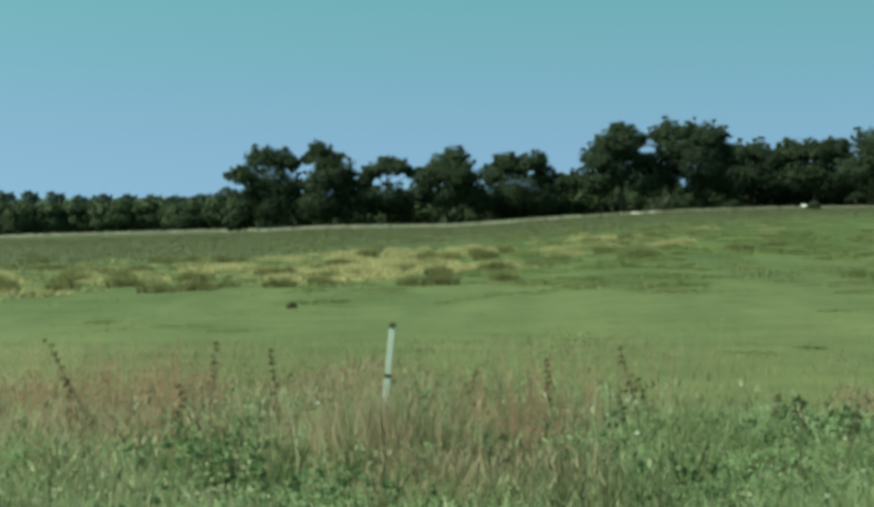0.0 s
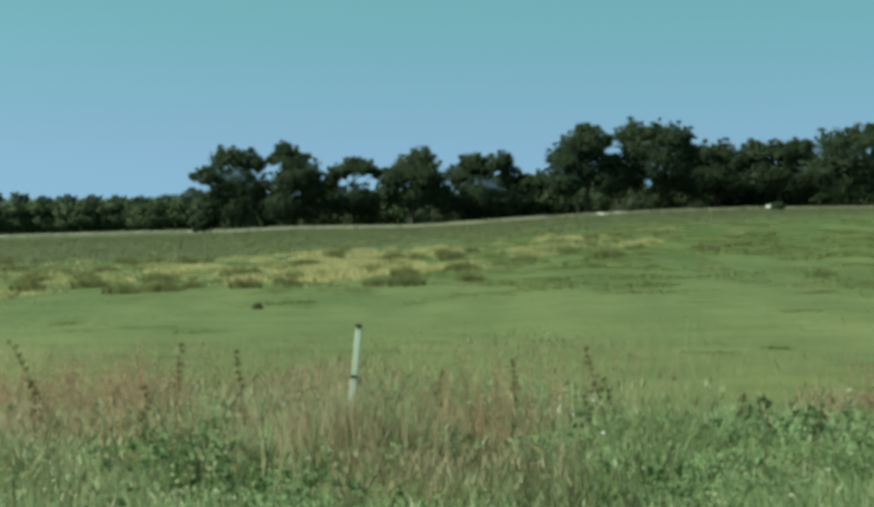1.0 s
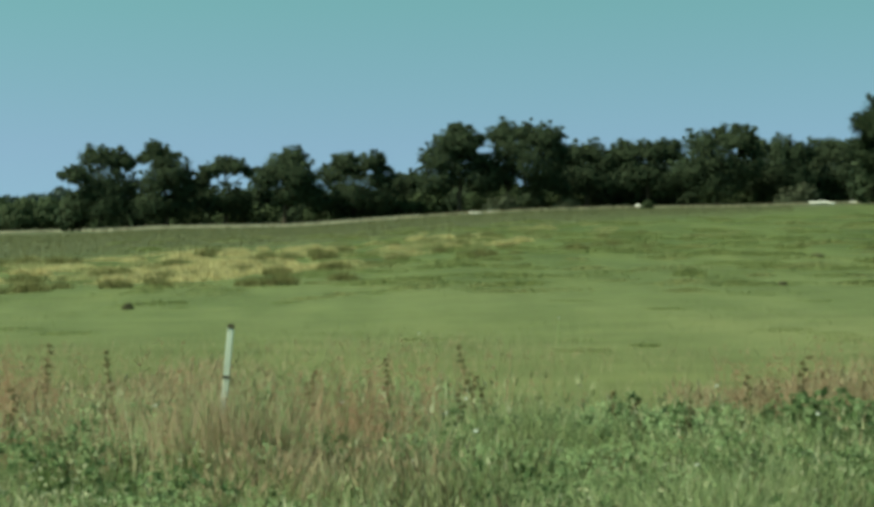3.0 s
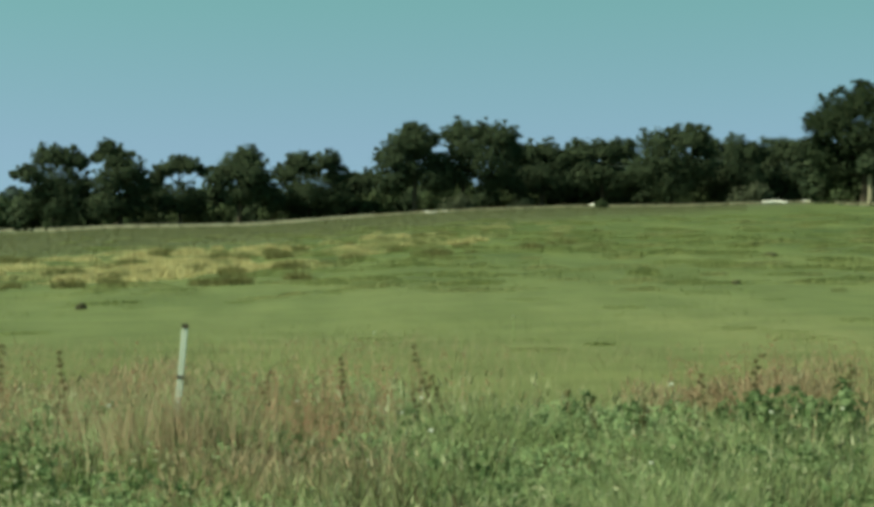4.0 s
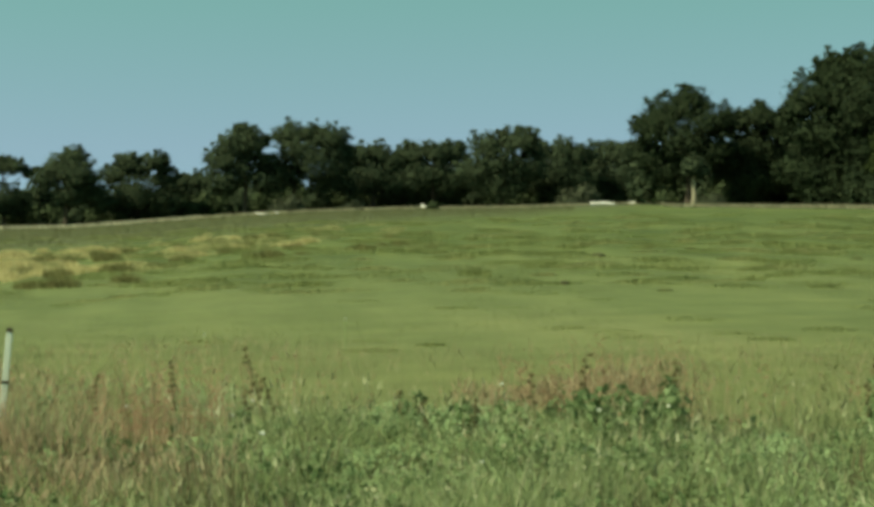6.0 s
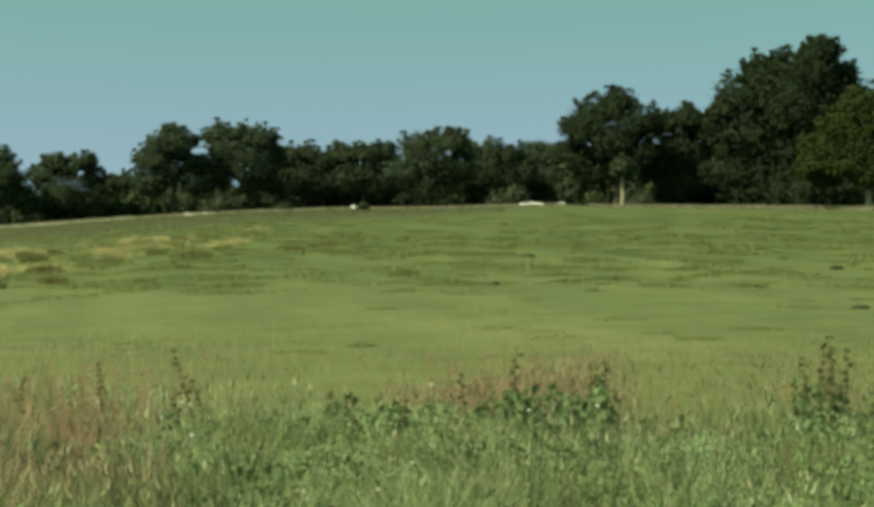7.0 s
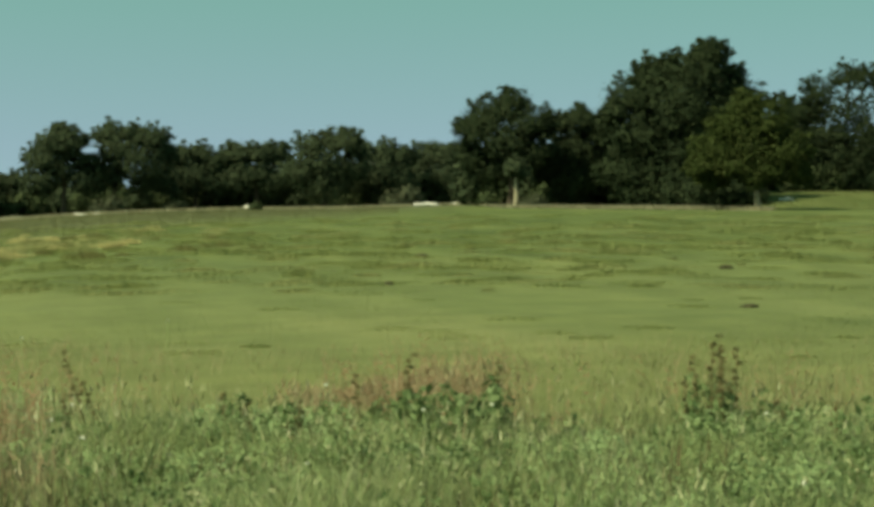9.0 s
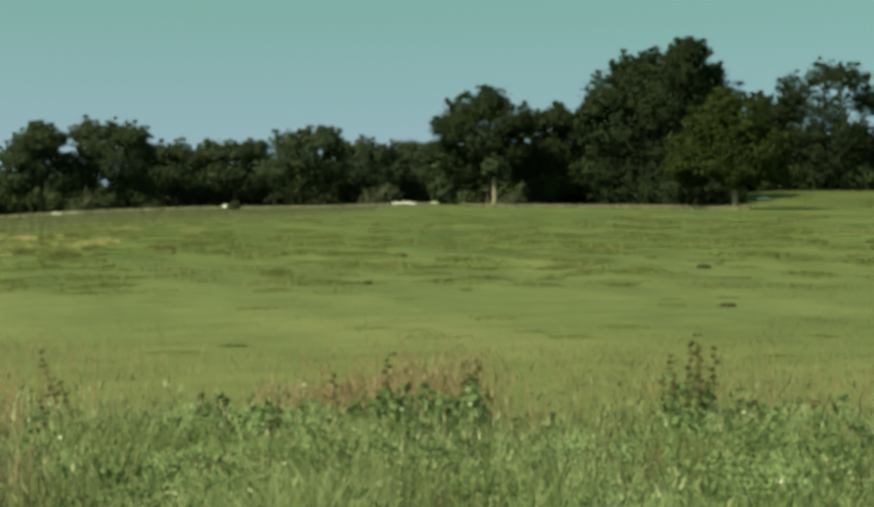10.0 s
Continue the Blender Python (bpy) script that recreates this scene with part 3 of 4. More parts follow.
undergrowth()


def plantation():
    g = np.random.default_rng(61)
    young = [shrub("young_plantation_tree", 7.0, 5.4, HEDGE, 51, "young green tree in a planted belt", "tree", "planted belt of young trees", 2400, 0.56),
             shrub("young_plantation_tree", 6.6, 5.0, HEDGE, 52, "young lighter green tree in a planted belt", "tree", "planted belt of young trees", 2400, 0.56),
             shrub("young_plantation_tree", 7.2, 5.2, HEDGE, 53, "young dark green tree in a planted belt", "tree", "planted belt of young trees", 2400, 0.56)]
    strew(young, [(float(b), 296 + g.uniform(-7, 7), g.uniform(0.98, 1.16)) for b in np.arange(-18.2, -5.6, 0.27)])
    far = [shrub("far_tree", 9.8, 5.6, HAZED_WOOD, 54, "hazy distant tree behind the planted belt", "tree", "distant trees", 1900, 0.8),
           shrub("far_tree", 9.2, 7.4, HAZED_WOOD, 55, "broad hazy distant tree behind the planted belt", "tree", "distant trees", 1900, 0.8)]
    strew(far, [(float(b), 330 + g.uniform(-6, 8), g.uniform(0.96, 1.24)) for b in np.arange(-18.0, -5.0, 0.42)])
    ridge = [shrub("ridge_tree", 13.4, 11.0, HAZED_WOOD, 56, "distant tree with blue haze in its leaf colour, seen over nearer oaks", "tree", "trees on the ridge", 3400, 0.8)]
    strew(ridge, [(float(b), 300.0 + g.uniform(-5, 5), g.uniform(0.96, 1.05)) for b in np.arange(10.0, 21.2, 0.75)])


plantation()


# ---- loose things in the field ----
def marker_post():
    """Slim square post with a bevelled cap and a fixing band, leaning a little."""
    x, y, z = spot(-2.09, 9.4)
    root = thing("marker_post", x, y, z, "slim white-painted wooden marker post leaning in grass", "post")
    root.matrix_world = pose(x, y, z + 0.012, 0, 5.6, 1.6)
    bm = bmesh.new()
    bmesh.ops.create_cube(bm, size=1.0, matrix=Matrix.Translation((0, 0, 0.42)) @ Matrix.Diagonal((0.036, 0.034, 0.92, 1)))
    bmesh.ops.bevel(bm, geom=bm.edges[:], offset=0.005, segments=2, affect="EDGES")
    me = bpy.data.meshes.new("shaft")
    bm.to_mesh(me)
    me.materials.append(POST)
    shaft = part("shaft", me, root)
    bm = bmesh.new()
    bmesh.ops.create_cone(bm, cap_ends=True, segments=4, radius1=0.030, radius2=0.018, depth=0.02, matrix=Matrix.Translation((0, 0, 0.894)) @ Matrix.Rotation(radians(45), 4, "Z"))
    me = bpy.data.meshes.new("cap")
    bm.to_mesh(me)
    me.materials.append(BARK)
    part("cap", me, shaft, "dark top cap")
    bm = bmesh.new()
    bmesh.ops.create_cube(bm, size=1.0, matrix=Matrix.Translation((0, 0, 0.60)) @ Matrix.Diagonal((0.042, 0.040, 0.016, 1)))
    me = bpy.data.meshes.new("band")
    bm.to_mesh(me)
    me.materials.append(BARK)
    part("band", me, shaft, "dark fixing band")


marker_post()


def mound(name, bearing, dist, w, h, label):
    """A crumbly heap of earth."""
    g = np.random.default_rng(int(dist * 10))
    x, y, z = spot(bearing, dist)
    bm = bmesh.new()
    bmesh.ops.create_icosphere(bm, subdivisions=3, radius=1.0)
    for v in bm.verts:
        k = 1 + 0.22 * noise.noise(v.co * 2.3 + Vector((dist, 0, 0)))
        v.co = Vector((v.co.x * w / 2 * k, v.co.y * w / 2 * k, max(v.co.z, -0.2) * h * k))
    me = bpy.data.meshes.new(name)
    bm.to_mesh(me)
    me.materials.append(EARTH)
    ob = new(name, me)
    ob.matrix_world = pose(x, y, z, 0, 0, g.uniform(0, 360))
    return tagged(ob, label, "molehill", "molehills in the pasture")


EARTH = bark("dark_earth", (0.022, 0.021, 0.011), (0.058, 0.054, 0.028))
for _spec in ((-5.1, 26.6, 0.19, 0.10), (18.8, 42.0, 0.42, 0.10), (17.64, 30.2, 0.18, 0.07), (29.4, 36.0, 0.32, 0.09), (30.2, 24.6, 0.28, 0.05), (-4.4, 41.0, 0.3, 0.12)):
    mound("molehill", *_spec, "small dark earth molehill in short pasture")


# Log shape added in place of white shapes that are probably resting cattle.
def pale_standin(bearing, dist, length, r, turn, seed):
    g = np.random.default_rng(seed)
    x, y, z = spot(bearing, dist)
    root = thing("pale_standin", x, y, z, "log-shaped stand-in for a pale resting shape at the field edge", "log", "pale logs at the field edge", turn - bearing)
    k = np.linspace(-0.5, 0.5, 7)
    pts = [(length * a, 0.15 * math.sin(6 * a + seed), r * (0.9 + 0.25 * math.sin(9 * a + seed))) for a in k]
    part("trunk", mesh_from("trunk", *tube(pts, [r * f for f in (0.8, 1.05, 1.0, 0.95, 0.9, 0.8, 0.6)], 10), LOG), root)
    a = np.array(pts[4])
    part("stub", mesh_from("stub", *tube([a, a + np.array([0.05, -0.1, r * 1.05])], [r * 0.3, r * 0.2], 7), LOG), root)


for _spec in ((18.94, 217, 3.4, 0.26, 8, 1), (20.0, 219, 1.3, 0.2, -12, 2), (12.72, 214, 1.0, 0.27, 5, 3), (7.0, 210, 1.8, 0.13, -6, 4), (7.55, 211, 1.0, 0.15, 10, 5), (24.95, 168, 0.5, 0.14, 0, 6), (31.4, 173, 1.5, 0.15, 15, 7), (20.8, 219, 1.5, 0.26, 20, 8)):
    pale_standin(*_spec)


def bare_trunk():
    x, y, z = spot(22.1, 177)
    root = thing("birch_tree", x, y, z - 0.05, "slender pale-stemmed tree at the wood edge", "tree")
    part("trunk", mesh_from("trunk", *tube([(0, 0, 0), (0.05, 0, 1.2), (-0.05, 0, 3.0), (0.1, 0, 5.5)], [0.34, 0.28, 0.22, 0.08], 9), PALE_BARK), root)
    part("crown", crown_mesh([(0, 0.75, 0.6), (0.4, 0.6, 0.5), (-0.4, 0.65, 0.5)], 6.5, 3.6, 1500, 0.45, OAK, 77), root)


bare_trunk()


# ---- grass and weeds ----
def stuff(name, me, label, category):
    return tagged(new(name, me), label, category, kind="stuff")


def clumps(places, wide, tall, per, seed, edge=0.5):
    """Blade feet and heights for low domed clumps of grass."""
    g = np.random.default_rng(seed)
    which = np.repeat(np.arange(len(places)), per)
    n = len(which)
    q, a = np.sqrt(g.uniform(0, 1, n)), g.uniform(0, 2 * np.pi, n)
    x = places[which, 0] + q * np.cos(a) * wide[which] / 2
    y = places[which, 1] + q * np.sin(a) * wide[which] / 2
    h = tall[which] * (1 - (1 - edge) * q ** 2) * g.uniform(0.6, 1.1, n)
    return np.stack([x, y, land(x, y) - 0.01], 1), h, np.hypot(x, y)


def pasture():
    g = np.random.default_rng(102)
    n = 120000
    r = 11.8 * (110 / 11.8) ** g.uniform(0, 1, n)
    a = np.radians(g.uniform(-17.5, 37.5, n))
    p = np.stack([r * np.sin(a), r * np.cos(a), land(r * np.sin(a), r * np.cos(a)) - 0.01], 1)
    p = p[p[:, 1] - 1.5 * p[:, 0] < 76]
    r = np.hypot(p[:, 0], p[:, 1])
    h = (0.012 + 0.03 * blobs(p, 0.55, 103)) * g.uniform(0.5, 1.1, len(p))
    stuff("pasture_grass", blade_mesh("pasture_grass", p, h, 0.003 + 0.0004 * r, 1.2, TURF, 106, 0.12, True), "short cropped yellow-green pasture grass", "grass")
    # low clumps that make the sward uneven
    for name, mat, m, near, a0, high, label, seed in (("dark_grass_tufts", TUFT, 210, 30, 1, 0.20, "darker green tufts scattered in the pasture", 108), ("pale_grass_tufts", MILD_TURF, 190, 28, -4, 0.16, "yellowish grass tufts scattered in the pasture", 110), ("green_grass_tufts", TURF, 210, 28, -6, 0.18, "fresh green tufts scattered in the pasture", 112)):
        r = near * (120 / near) ** g.uniform(0, 1, m)
        a = np.radians(g.uniform(a0, 37, m))
        c = np.stack([r * np.sin(a), r * np.cos(a)], 1)
        size = np.exp(g.normal(0.25, 0.4, m))
        p, h, d = clumps(c, size * (0.7 + r / 70), g.uniform(0.35, 1.0, m) * high * np.minimum(r / 45, 1.15), 560, seed, 0.0)
        stuff(name, blade_mesh(name, p, h, 0.005 + 0.00034 * d, 0.9, mat, seed + 1, 0.1, True), label, "grass")
    # thin darker streaks in the near sward
    m = 44
    r, a = g.uniform(17, 30, m), np.radians(g.uniform(-14, 36, m))
    c = np.stack([r * np.sin(a), r * np.cos(a)], 1)
    p, h, d = clumps(c, g.uniform(0.4, 1.3, m), g.uniform(0.02, 0.045, m), 700, 118, 0.2)
    stuff("flat_grass_tufts", blade_mesh("flat_grass_tufts", p, h, 0.012, 1.2, TUFT, 119, 0.15, True), "flat darker grass tufts in the near pasture", "grass")


pasture()


def dry_band():
    g = np.random.default_rng(123)
    # yellow heart of the dry stretch, thinner tails to both sides
    a = np.concatenate([g.normal(-1.8, 2.4, 92), g.uniform(-17, -4, 16), g.normal(5.5, 2.2, 20)])
    near = np.interp(a, [-17, -8, -3, 2, 6, 11], [33, 35, 38, 42, 52, 66])
    far = np.interp(a, [-17, -8, -3, 2, 6, 11], [48, 56, 66, 74, 84, 92])
    r = near + (far - near) * g.uniform(0, 1, len(a)) ** 1.3
    c = np.stack([r * np.sin(np.radians(a)), r * np.cos(np.radians(a))], 1)
    p, h, d = clumps(c, g.uniform(0.6, 2.2, len(a)), g.uniform(0.10, 0.32, len(a)), 300, 124, 0.3)
    stuff("dry_grass", blade_mesh("dry_grass", p, h, 0.03, 0.8, DRY, 125, 0.2, True), "patches of straw-yellow dry grass in the pasture", "grass")
    a = np.concatenate([g.uniform(-17, -3, 80), g.uniform(1, 12, 50)])
    r = np.interp(a, [-17, 0, 12], [44, 54, 80]) * g.uniform(0.72, 1.3, len(a))
    c = np.stack([r * np.sin(np.radians(a)), r * np.cos(np.radians(a))], 1)
    p, h, d = clumps(c, g.uniform(0.6, 2.0, len(a)), g.uniform(0.08, 0.26, len(a)), 200, 129, 0.3)
    stuff("faded_grass", blade_mesh("faded_grass", p, h, 0.03, 0.8, PALE_TURF, 130, 0.2, True), "faded pale green grass clumps beside the dry patches", "grass")
    # dull rough grass round and beyond it
    p = spread(90000, 40, 215, -17.5, 18, 126, 1.2)
    k = p[:, 1] - 1.5 * p[:, 0] + 14 * (blobs(p * np.array([1, 0.35, 1]), 0.35, 127) - 0.5) + g.normal(0, 9, len(p))
    p = p[k > 82]
    p = np.concatenate([p, spread(15000, 157, 212, 29.4, 37.5, 133)])
    stuff("dull_rough_grass", blade_mesh("dull_rough_grass", p, g.uniform(0.05, 0.16, len(p)), 0.06, 0.9, OLIVE, 128, 0.15, True), "dull olive rough grass far out in the pasture", "grass")


dry_band()


def tussocks():
    g = np.random.default_rng(131)
    made = []
    for k in range(4):
        n = 320
        a, q = g.uniform(0, 6.28, n), np.sqrt(g.uniform(0, 1, n)) * 0.36
        base = np.stack([q * np.cos(a) * 1.25, q * np.sin(a), np.zeros(n)], 1)
        ob = new("rush_tussock", blade_mesh("rush_tussock", base, g.uniform(0.26, 0.46, n) * (1.1 - 1.4 * q), 0.026, 0.6, RUSH, 132 + k, 0.25, True))
        made.append(tagged(ob, "brownish olive rush tussock standing in dry grass", "tussock", "rush tussocks"))
    spots = [(g.uniform(-16, 3), g.uniform(34, 64), g.uniform(0.45, 1.05)) for _ in range(90)]
    spots += [(g.uniform(3, 13), g.uniform(44, 75), g.uniform(0.5, 1.0)) for _ in range(26)] + [(g.uniform(12, 36), g.uniform(26, 60), g.uniform(0.2, 0.42)) for _ in range(18)]
    strew(made, spots)


tussocks()


def tall_fringe():
    """Tall bleached grass along the foot of the trees."""
    g = np.random.default_rng(141)
    for a0, a1, n, low, high, mat, label in ((-18, 5, 17000, 0.2, 0.55, PALE_FRINGE, "pale bleached strip of tall grass below the trees"), (3, 31, 34000, 0.14, 0.42, FRINGE, "tall dull grass along the field edge")):
        a = g.uniform(a0, a1, n)
        d = np.interp(a, [-18, -7, -6, 6, 20.5, 21.5, 31], [284, 282, 226, 213, 222, 171, 148]) + g.uniform(-4, 4, n)
        x, y = d * np.sin(np.radians(a)), d * np.cos(np.radians(a))
        p = np.stack([x, y, land(x, y)], 1)
        stuff("field_edge_grass", blade_mesh("field_edge_grass", p, g.uniform(low, high, n), 0.14, 0.9, mat, 142 + n, 0.3, True), label, "grass")


PALE_FRINGE = leafy("pale_edge_grass", [(0.0, (0.390, 0.390, 0.270)), (1.0, (0.500, 0.480, 0.360))], 0.5, 0.8, None, 0.3, 0.08)
FRINGE = leafy("bleached_edge_grass", [(0.0, (0.300, 0.295, 0.190)), (1.0, (0.400, 0.380, 0.265))], 0.5, 0.8, None, 0.3, 0.05)
tall_fringe()


def verge():
    p = spread(160000, 5.6, 13.2, -18, 38, 151)
    a = np.degrees(np.arctan2(p[:, 0], p[:, 1]))
    r = np.hypot(p[:, 0], p[:, 1])
    g = np.random.default_rng(153)
    edge = np.interp(a, [-18, 6, 11, 38], [12.4, 12.0, 10.6, 10.9]) + 1.6 * (blobs(p, 1.1, 152) - 0.5) + g.normal(0, 0.35, len(p))
    keep = r < edge
    p, r, edge = p[keep], r[keep], edge[keep]
    k = blobs(p, 2.1, 154) * 0.6 + blobs(p, 0.7, 161) * 0.4
    h = (0.14 + 0.40 * k) * g.uniform(0.5, 1.15, len(p)) * (0.55 + 0.45 * step((edge - r) / 1.2))
    stuff("verge_grass", blade_mesh("verge_grass", p, h, g.uniform(0.004, 0.010, len(p)), 0.7, BLADE, 155, 0.35), "tall uncut green grass on the verge", "grass")
    # flowering stems and their heads
    p = spread(5200, 5.6, 11.0, -18, 38, 156)
    p = p[blobs(p, 1.5, 157) > 0.42]
    n = len(p)
    h = g.uniform(0.30, 0.58, n)
    stuff("flowering_grass", blade_mesh("flowering_grass", p, h, 0.004, 0.3, STRAW, 159, 0.3, True), "pale straw-coloured flowering grass stems", "grass")
    heads = p + np.array([0, 0, 1.0]) * (h * 0.8)[:, None]
    stuff("grass_seed_heads", blade_mesh("grass_seed_heads", heads, 0.06, 0.011, 0.6, STRAW, 160, 0.3, True), "pale feathery grass seed heads", "grass")
    # broad-leaved herbs between the grass
    c = spread(13000, 5.4, 10.6, -18, 38, 162)
    c = c[blobs(c, 1.7, 163) > 0.48]
    c[:, 2] += g.uniform(0.04, 0.34, len(c))
    V, Q, N = leaf_cloud(c, g.uniform(0.04, 0.13, len(c)), len(c) * 15, 0.024, g)
    N = 0.5 * N / np.linalg.norm(N, axis=1)[:, None] + np.array([0, 0, 0.9])
    stuff("verge_herbs", mesh_from("verge_herbs", V, Q, np.zeros((0, 3), int), FORB, N), "leafy green herbs among the verge grass", "plant")
    # darker leafy weeds in loose groups
    c = spread(700, 5.6, 10.4, -18, 38, 164)
    c = c[blobs(c, 2.6, 165) > 0.62]
    c = np.repeat(c, 4, 0) + g.normal(0, 0.05, (len(c) * 4, 3)) * (1, 1, 0)
    c[:, 2] += g.uniform(0.12, 0.42, len(c))
    V, Q, N = leaf_cloud(c, g.uniform(0.03, 0.07, len(c)), len(c) * 12, 0.032, g)
    stuff("dark_weeds", mesh_from("dark_weeds", V, Q, np.zeros((0, 3), int), NETTLE, N), "dark green leafy weeds among the verge grass", "plant")


verge()


def sorrel():
    """Reddish sorrel: thin stems with strings of small seeds."""
    g = np.random.default_rng(171)
    zones = [(-9.6, 1.3, 10.6, 230), (-13.2, 1.8, 10.6, 200), (-5.0, 1.6, 10.4, 40), (2.6, 1.2, 9.8, 110), (-1.8, 1.6, 9.6, 60), (4.4, 1.3, 10.4, 70), (8.0, 3.0, 11.2, 24), (17.2, 1.3, 11.0, 80), (19.5, 1.8, 11.4, 44), (22.5, 1.6, 11.2, 30), (29.0, 2.0, 11.0, 30)]
    stems, seeds = [], []
    for mid, wide, dist, n in zones:
        aa, rr = np.radians(g.normal(mid, wide, n)), np.clip(g.normal(dist, 0.75, n), 8.6, 13.2)
        b = np.stack([rr * np.sin(aa), rr * np.cos(aa), land(rr * np.sin(aa), rr * np.cos(aa))], 1)
        h = g.uniform(0.26, 0.68, n)
        for i in range(n):
            lean = g.normal(0, 0.09, 2)
            stems.append((*b[i], h[i], *lean))
            m = 15
            t = g.uniform(0.45, 1.0, m)
            q = np.stack([b[i, 0] + lean[0] * t + g.normal(0, 0.014, m), b[i, 1] + lean[1] * t + g.normal(0, 0.014, m), b[i, 2] + h[i] * t], 1)
            seeds.append(q)
    st = np.array(stems)
    stuff("sorrel_stems", blade_mesh("sorrel_stems", st[:, :3], st[:, 3], 0.006, 0.2, SORREL, 172, 0.3), "thin reddish sorrel stems in the verge", "wildflower")
    q = np.concatenate(seeds)
    V, Q, N = leaf_cloud(q, np.full(len(q), 0.008), len(q) * 3, 0.013, g)
    stuff("sorrel_seed_heads", mesh_from("sorrel_seed_heads", V, Q, np.zeros((0, 3), int), SORREL, N), "rusty red sorrel seed heads in the verge", "wildflower")


sorrel()


def pink_haze():
    """Fine tan and pinkish bent-grass stems that stand over the green."""
    g = np.random.default_rng(181)
    p = spread(38000, 7.4, 12.3, -18, 38, 182)
    a = np.degrees(np.arctan2(p[:, 0], p[:, 1]))
    p = p[blobs(p, 1.3, 184) * 0.7 + 0.3 * g.uniform(0, 1, len(p)) > np.interp(a, [-18, -8, -6.5, -4, 4, 6, 9, 13, 15, 20, 22, 38], [0.42, 0.42, 0.60, 0.51, 0.51, 0.62, 0.74, 0.74, 0.60, 0.62, 0.80, 0.84]) + 0.3 * (np.hypot(p[:, 0], p[:, 1]) < 9.4) * (a > 6) + 0.14 * (np.hypot(p[:, 0], p[:, 1]) > 11.3) * (a > 6)]
    n = len(p)
    h = g.uniform(0.5, 1.0, n) * (0.24 + 0.42 * blobs(p, 1.6, 187))
    stuff("bent_grass", blade_mesh("bent_grass", p, h, 0.0035, 0.5, HAZE, 185, 0.3, True), "fine tan bent-grass stems over the verge", "grass")
    heads = p + np.array([0, 0, 1.0]) * (h * 0.75)[:, None]
    stuff("bent_grass_heads", blade_mesh("bent_grass_heads", heads, 0.08, 0.009, 0.9, HAZE, 186, 0.3, True), "loose pinkish bent-grass flower heads", "grass")


def seeding_fringe():
    """Thin tan seeding grass where the verge runs out into the pasture."""
    g = np.random.default_rng(188)
    p = spread(26000, 11.2, 19, -18, 38, 189, 1.5)
    p = p[blobs(p, 0.6, 190) + 0.25 * g.normal(0, 1, len(p)) > np.interp(np.degrees(np.arctan2(p[:, 0], p[:, 1])), [-18, 8, 10, 20, 24, 38], [0.5, 0.5, 0.64, 0.64, 0.86, 0.88])]
    n = len(p)
    stuff("seeding_grass", blade_mesh("seeding_grass", p, g.uniform(0.05, 0.18, n), 0.004, 0.9, HAZE, 193, 0.3, True), "thin tan seeding grass at the pasture edge", "grass")


HAZE = leafy("bent_grass_tan", [(0.0, (0.325, 0.238, 0.155)), (0.5, (0.380, 0.305, 0.192)), (1.0, (0.445, 0.392, 0.252))], 0.45, 0.8, None, 0.3, 0.08)
pink_haze()
seeding_fringe()


def dark_clumps():
    """Dark green coarse grass in upright clumps at the near edge of the verge."""
    g = np.random.default_rng(301)
    c = spread(150, 5.9, 8.4, -17, 37, 302)
    c = c[blobs(c, 1.6, 303) > 0.46]
    which = np.repeat(np.arange(len(c)), 60)
    p = c[which] + g.normal(0, 0.055, (len(which), 3)) * (1, 1, 0)
    h = g.uniform(0.22, 0.46, len(c))[which] * g.uniform(0.6, 1.1, len(which))
    stuff("coarse_grass", blade_mesh("coarse_grass", p, h, 0.011, 0.35, COARSE, 304, 0.3), "dark green coarse grass clumps in the verge", "grass")
    q = spread(2600, 5.8, 8.2, -18, 38, 305)
    q = q[blobs(q, 3.0, 306) > 0.55]
    q[:, 2] += g.uniform(0.2, 0.42, len(q))
    V, Q, N = leaf_cloud(q, np.full(len(q), 0.014), len(q) * 5, 0.022, g)
    stuff("pale_seed_heads", mesh_from("pale_seed_heads", V, Q, np.zeros((0, 3), int), STRAW, N), "pale seed heads dotted over the near verge", "grass")


COARSE = leafy("coarse_grass_blades", [(0.0, (0.110, 0.165, 0.062)), (1.0, (0.190, 0.255, 0.105))], 0.45, 0.7, None, 0.3, 0.1)
dark_clumps()


def dead_stems():
    """Last year's brown stems standing in the near grass."""
    g = np.random.default_rng(195)
    p = spread(3600, 5.5, 8.6, -18, 38, 196)
    p = p[blobs(p, 2.4, 197) > 0.54]
    stuff("dead_stems", blade_mesh("dead_stems", p, g.uniform(0.2, 0.5, len(p)), 0.014, 0.4, DEAD, 198), "brown dead stems standing in the verge grass", "plant")


DEAD = leafy("dead_brown_stems", [(0.0, (0.060, 0.052, 0.028)), (1.0, (0.130, 0.110, 0.062))], 0.2, 0.8, None, 0.3, 0.08)
dead_stems()


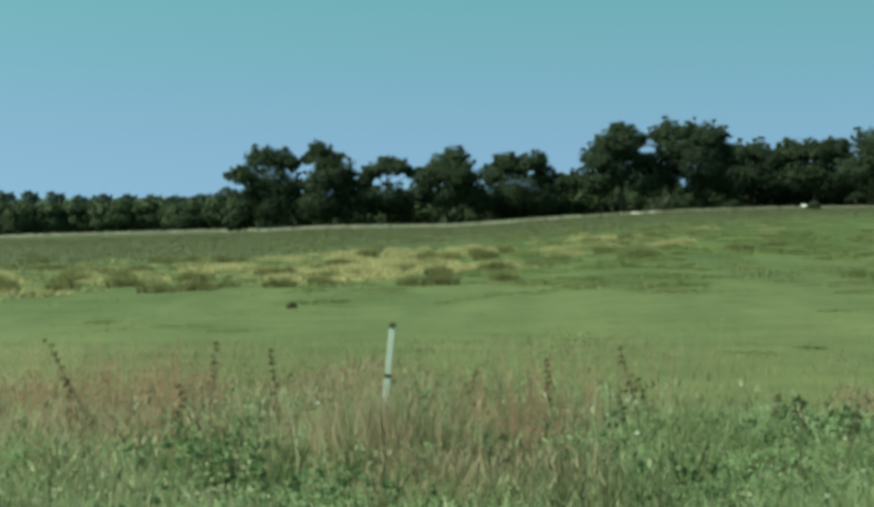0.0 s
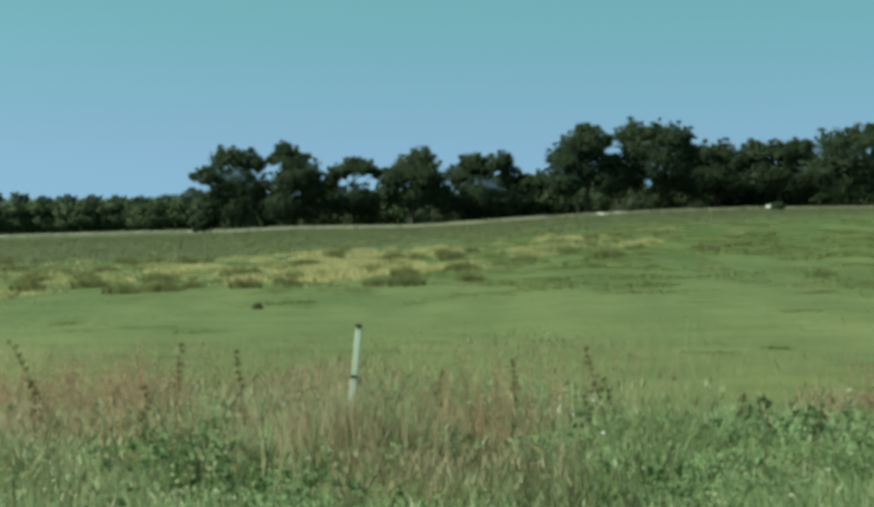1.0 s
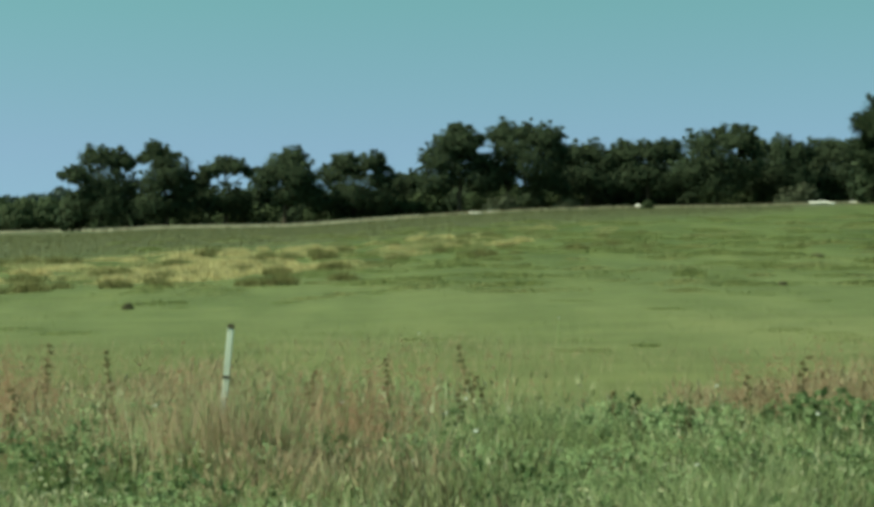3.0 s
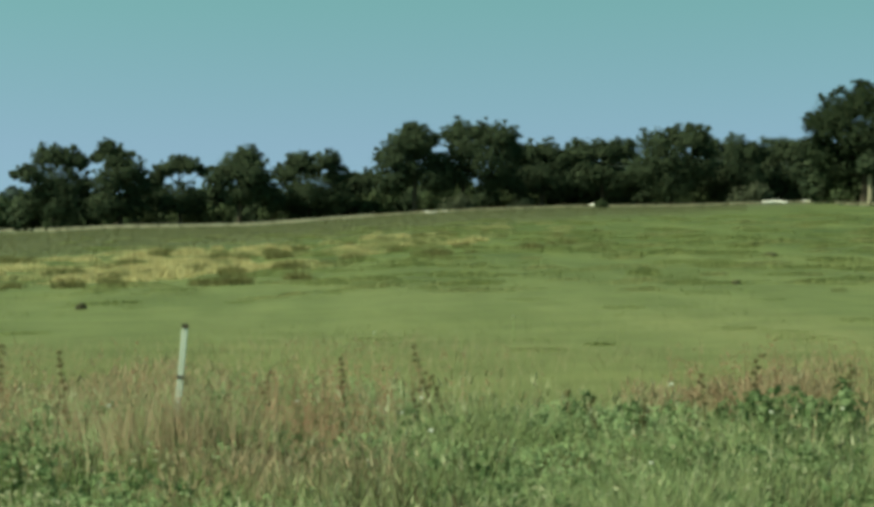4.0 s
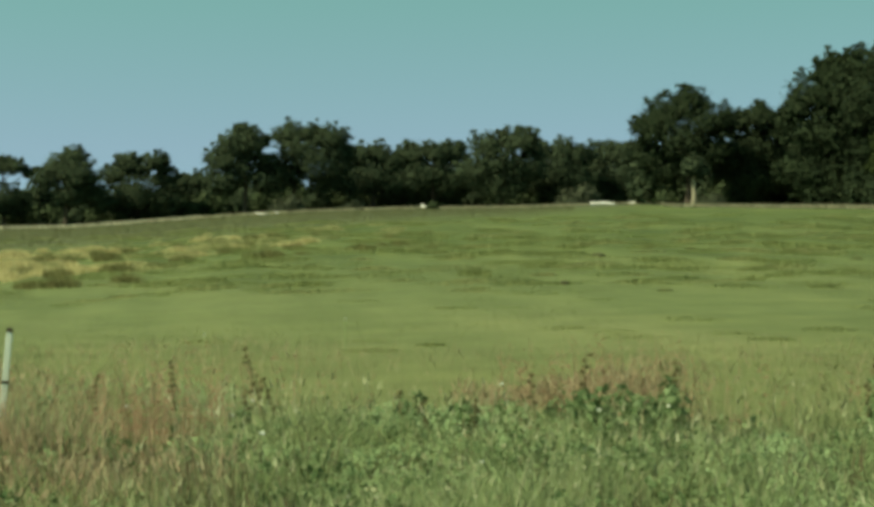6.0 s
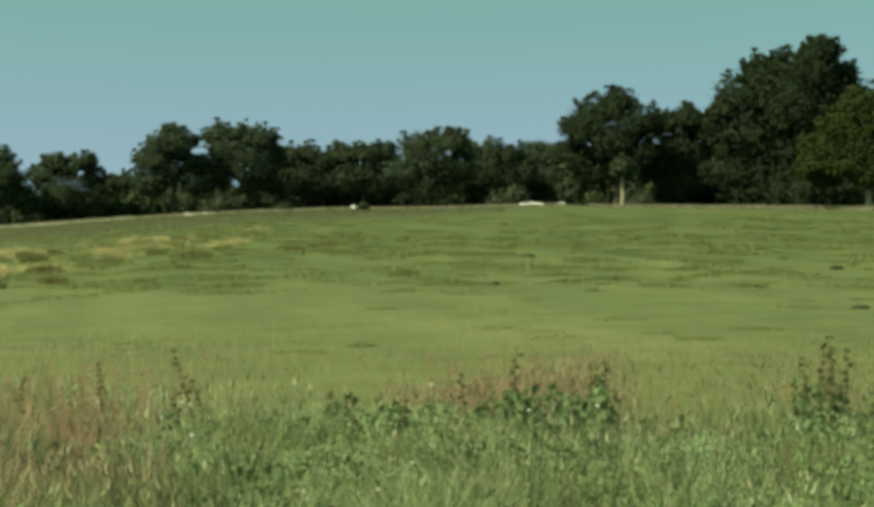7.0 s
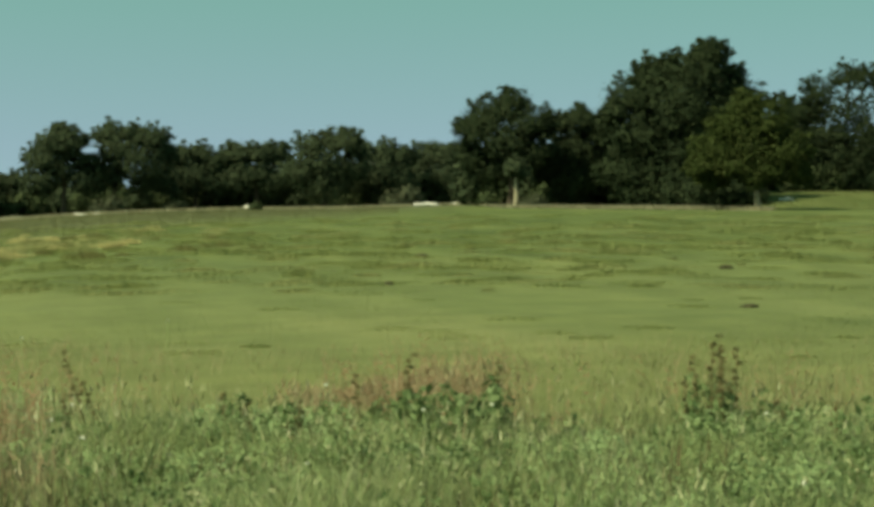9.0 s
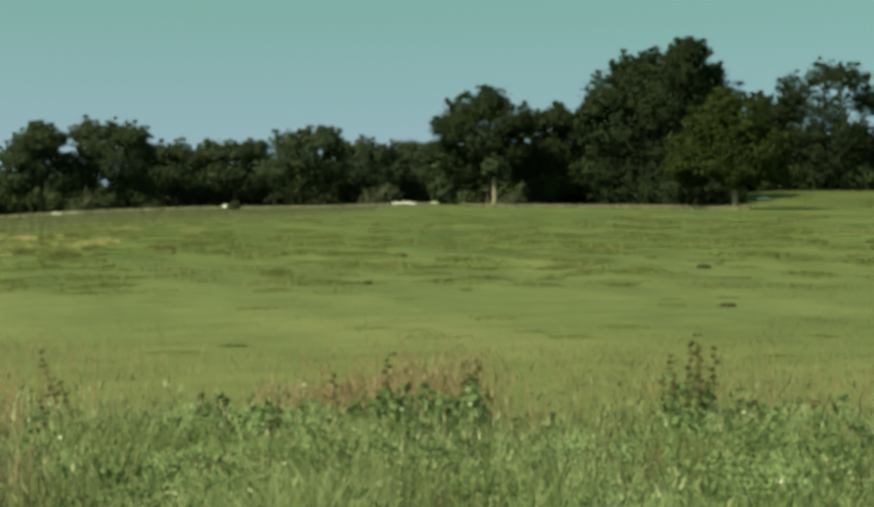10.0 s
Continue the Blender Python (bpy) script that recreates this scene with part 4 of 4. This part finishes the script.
def post_tuft():
    """Seeding stems and a brown herb round the foot of the post."""
    g = np.random.default_rng(191)
    for bearing, dist, n, low, high, mat, label, seed in ((-2.1, 8.8, 620, 0.48, 0.74, HAZE, "tan seeding grass tuft at the foot of a white post", 192), (-0.75, 8.9, 110, 0.40, 0.62, DOCK, "brown gone-over herb tuft beside a white post", 194), (-2.6, 8.7, 300, 0.25, 0.5, BLADE, "tall green grass tuft at the foot of a white post", 199)):
        x, y, z = spot(bearing, dist)
        p = np.stack([x + g.normal(0, 0.36 if mat is HAZE else 0.10, n), y + g.normal(0, 0.28 if mat is HAZE else 0.1, n), np.full(n, z)], 1)
        tagged(new("grass_tuft", blade_mesh("grass_tuft", p, g.uniform(low, high, n), 0.006, 0.45, mat, seed, 0.3)), label, "grass", kind="stuff")


post_tuft()


def dock(bearing, dist, h, tilt, seed, label="dark brown dock stalk gone to seed"):
    """A dock: ridged stem, seed clusters, a few base leaves."""
    g = np.random.default_rng(seed)
    x, y, z = spot(bearing, dist)
    root = thing("dock_plant", x, y, z, label, "plant", "dock plants on the verge")
    root.matrix_world = pose(x, y, z, g.uniform(-4, 4), tilt, -bearing)
    part("stem", mesh_from("stem", *tube([(0, 0, 0), (0.01, 0, h * 0.5), (0, 0, h)], [0.007, 0.005, 0.002], 6), DOCK), root)
    t = np.linspace(0.5, 1.0, 9)
    c = np.stack([g.normal(0, 0.012, 9), g.normal(0, 0.012, 9), h * t], 1)
    V, Q, N = leaf_cloud(c, np.full(9, 0.022), 130, 0.022, g)
    part("seed_head", mesh_from("seed_head", V, Q, np.zeros((0, 3), int), DOCK, N), root)["kind"] = "stuff"
    part("leaves", blade_mesh("leaves", np.zeros((9, 3)) + g.normal(0, 0.02, (9, 3)) * (1, 1, 0), 0.26, 0.05, 1.1, NETTLE, seed), root)


for _spec in ((-5.46, 10.0, 0.72, -6, 201), (-11.6, 10.6, 0.82, -26, 202), (7.4, 10.2, 0.72, -14, 203), (8.2, 9.8, 0.58, -20, 204), (12.2, 9.9, 0.46, -10, 205), (13.1, 9.8, 0.42, -12, 206), (18.2, 10.6, 0.62, 3, 207), (21.4, 10.3, 0.6, 2, 209), (16.6, 10.0, 0.55, -2, 211), (6.2, 9.6, 0.5, 5, 212), (-9.2, 9.4, 0.56, 4, 213), (4.0, 10.4, 0.6, -3, 214), (1.2, 10.2, 0.55, 2, 215), (33.0, 9.4, 0.5, 3, 216), (14.2, 9.2, 0.5, 6, 217), (28.5, 10.3, 0.66, -3, 218), (28.8, 10.1, 0.74, 2, 219), (29.1, 10.4, 0.78, 1, 220), (29.35, 10.2, 0.72, -2, 221), (29.6, 10.3, 0.7, 3, 222), (28.2, 10.2, 0.5, -5, 223), (-8.0, 10.6, 0.7, 3, 224), (-12.6, 10.0, 0.55, -4, 225), (31.4, 10.2, 0.42, -4, 228)):
    dock(*_spec)


def nettle(bearing, dist, h, seed):
    """A nettle stand: upright stems with tiers of broad leaves."""
    g = np.random.default_rng(seed)
    x, y, z = spot(bearing, dist)
    root = thing("nettle_clump", x, y, z, "dark green leafy nettle clump in the verge", "plant", "nettle clumps")
    C = []
    for k in range(9):
        bx, by = g.normal(0, 0.13, 2)
        lx, ly = g.normal(0, 0.05, 2)
        hh = h * g.uniform(0.55, 1.0)
        part("stem", mesh_from("stem", *tube([(bx, by, 0), (bx + lx, by + ly, hh)], [0.005, 0.002], 5), NETTLE), root)
        t = np.linspace(0.3, 1.0, 8)
        C.append(np.stack([bx + lx * t, by + ly * t, hh * t], 1))
    C = np.concatenate(C)
    V, Q, N = leaf_cloud(C, np.full(len(C), 0.06), 380, 0.06, g)
    part("leaves", mesh_from("leaves", V, Q, np.zeros((0, 3), int), NETTLE, N), root)


for _i, _spec in enumerate(((19.0, 9.9, 0.52), (19.8, 9.6, 0.5), (20.5, 9.9, 0.5), (20.2, 9.2, 0.4), (21.4, 10.0, 0.46), (18.1, 10.1, 0.42), (13.0, 10.4, 0.4), (14.6, 9.8, 0.42), (28.6, 10.2, 0.46), (29.3, 10.4, 0.5), (34.2, 9.4, 0.5), (16.4, 10.2, 0.36), (24.0, 9.4, 0.34), (8.0, 9.6, 0.32))):
    nettle(*_spec, 300 + _i)


def pale_flower(bearing, dist, h, seed):
    g = np.random.default_rng(seed)
    x, y, z = spot(bearing, dist)
    root = thing("pale_flower", x, y, z, "small white flower head on a thin stem", "flower", "white flowers")
    part("stem", mesh_from("stem", *tube([(0, 0, 0), (0.01, 0, h)], [0.003, 0.002], 5), BLADE), root)
    V, Q, N = leaf_cloud(np.array([[0.01, 0, h]]), np.array([0.010]), 20, 0.018, g)
    part("head", mesh_from("head", V, Q, np.zeros((0, 3), int), PETAL, N), root)


_g = np.random.default_rng(400)
pale_flower(4.98, 15.5, 0.34, 401)
pale_flower(9.9, 17.5, 0.34, 402)
for _i in range(16):
    pale_flower(_g.uniform(-14, 35), _g.uniform(6.8, 10.5), _g.uniform(0.3, 0.5), 410 + _i)
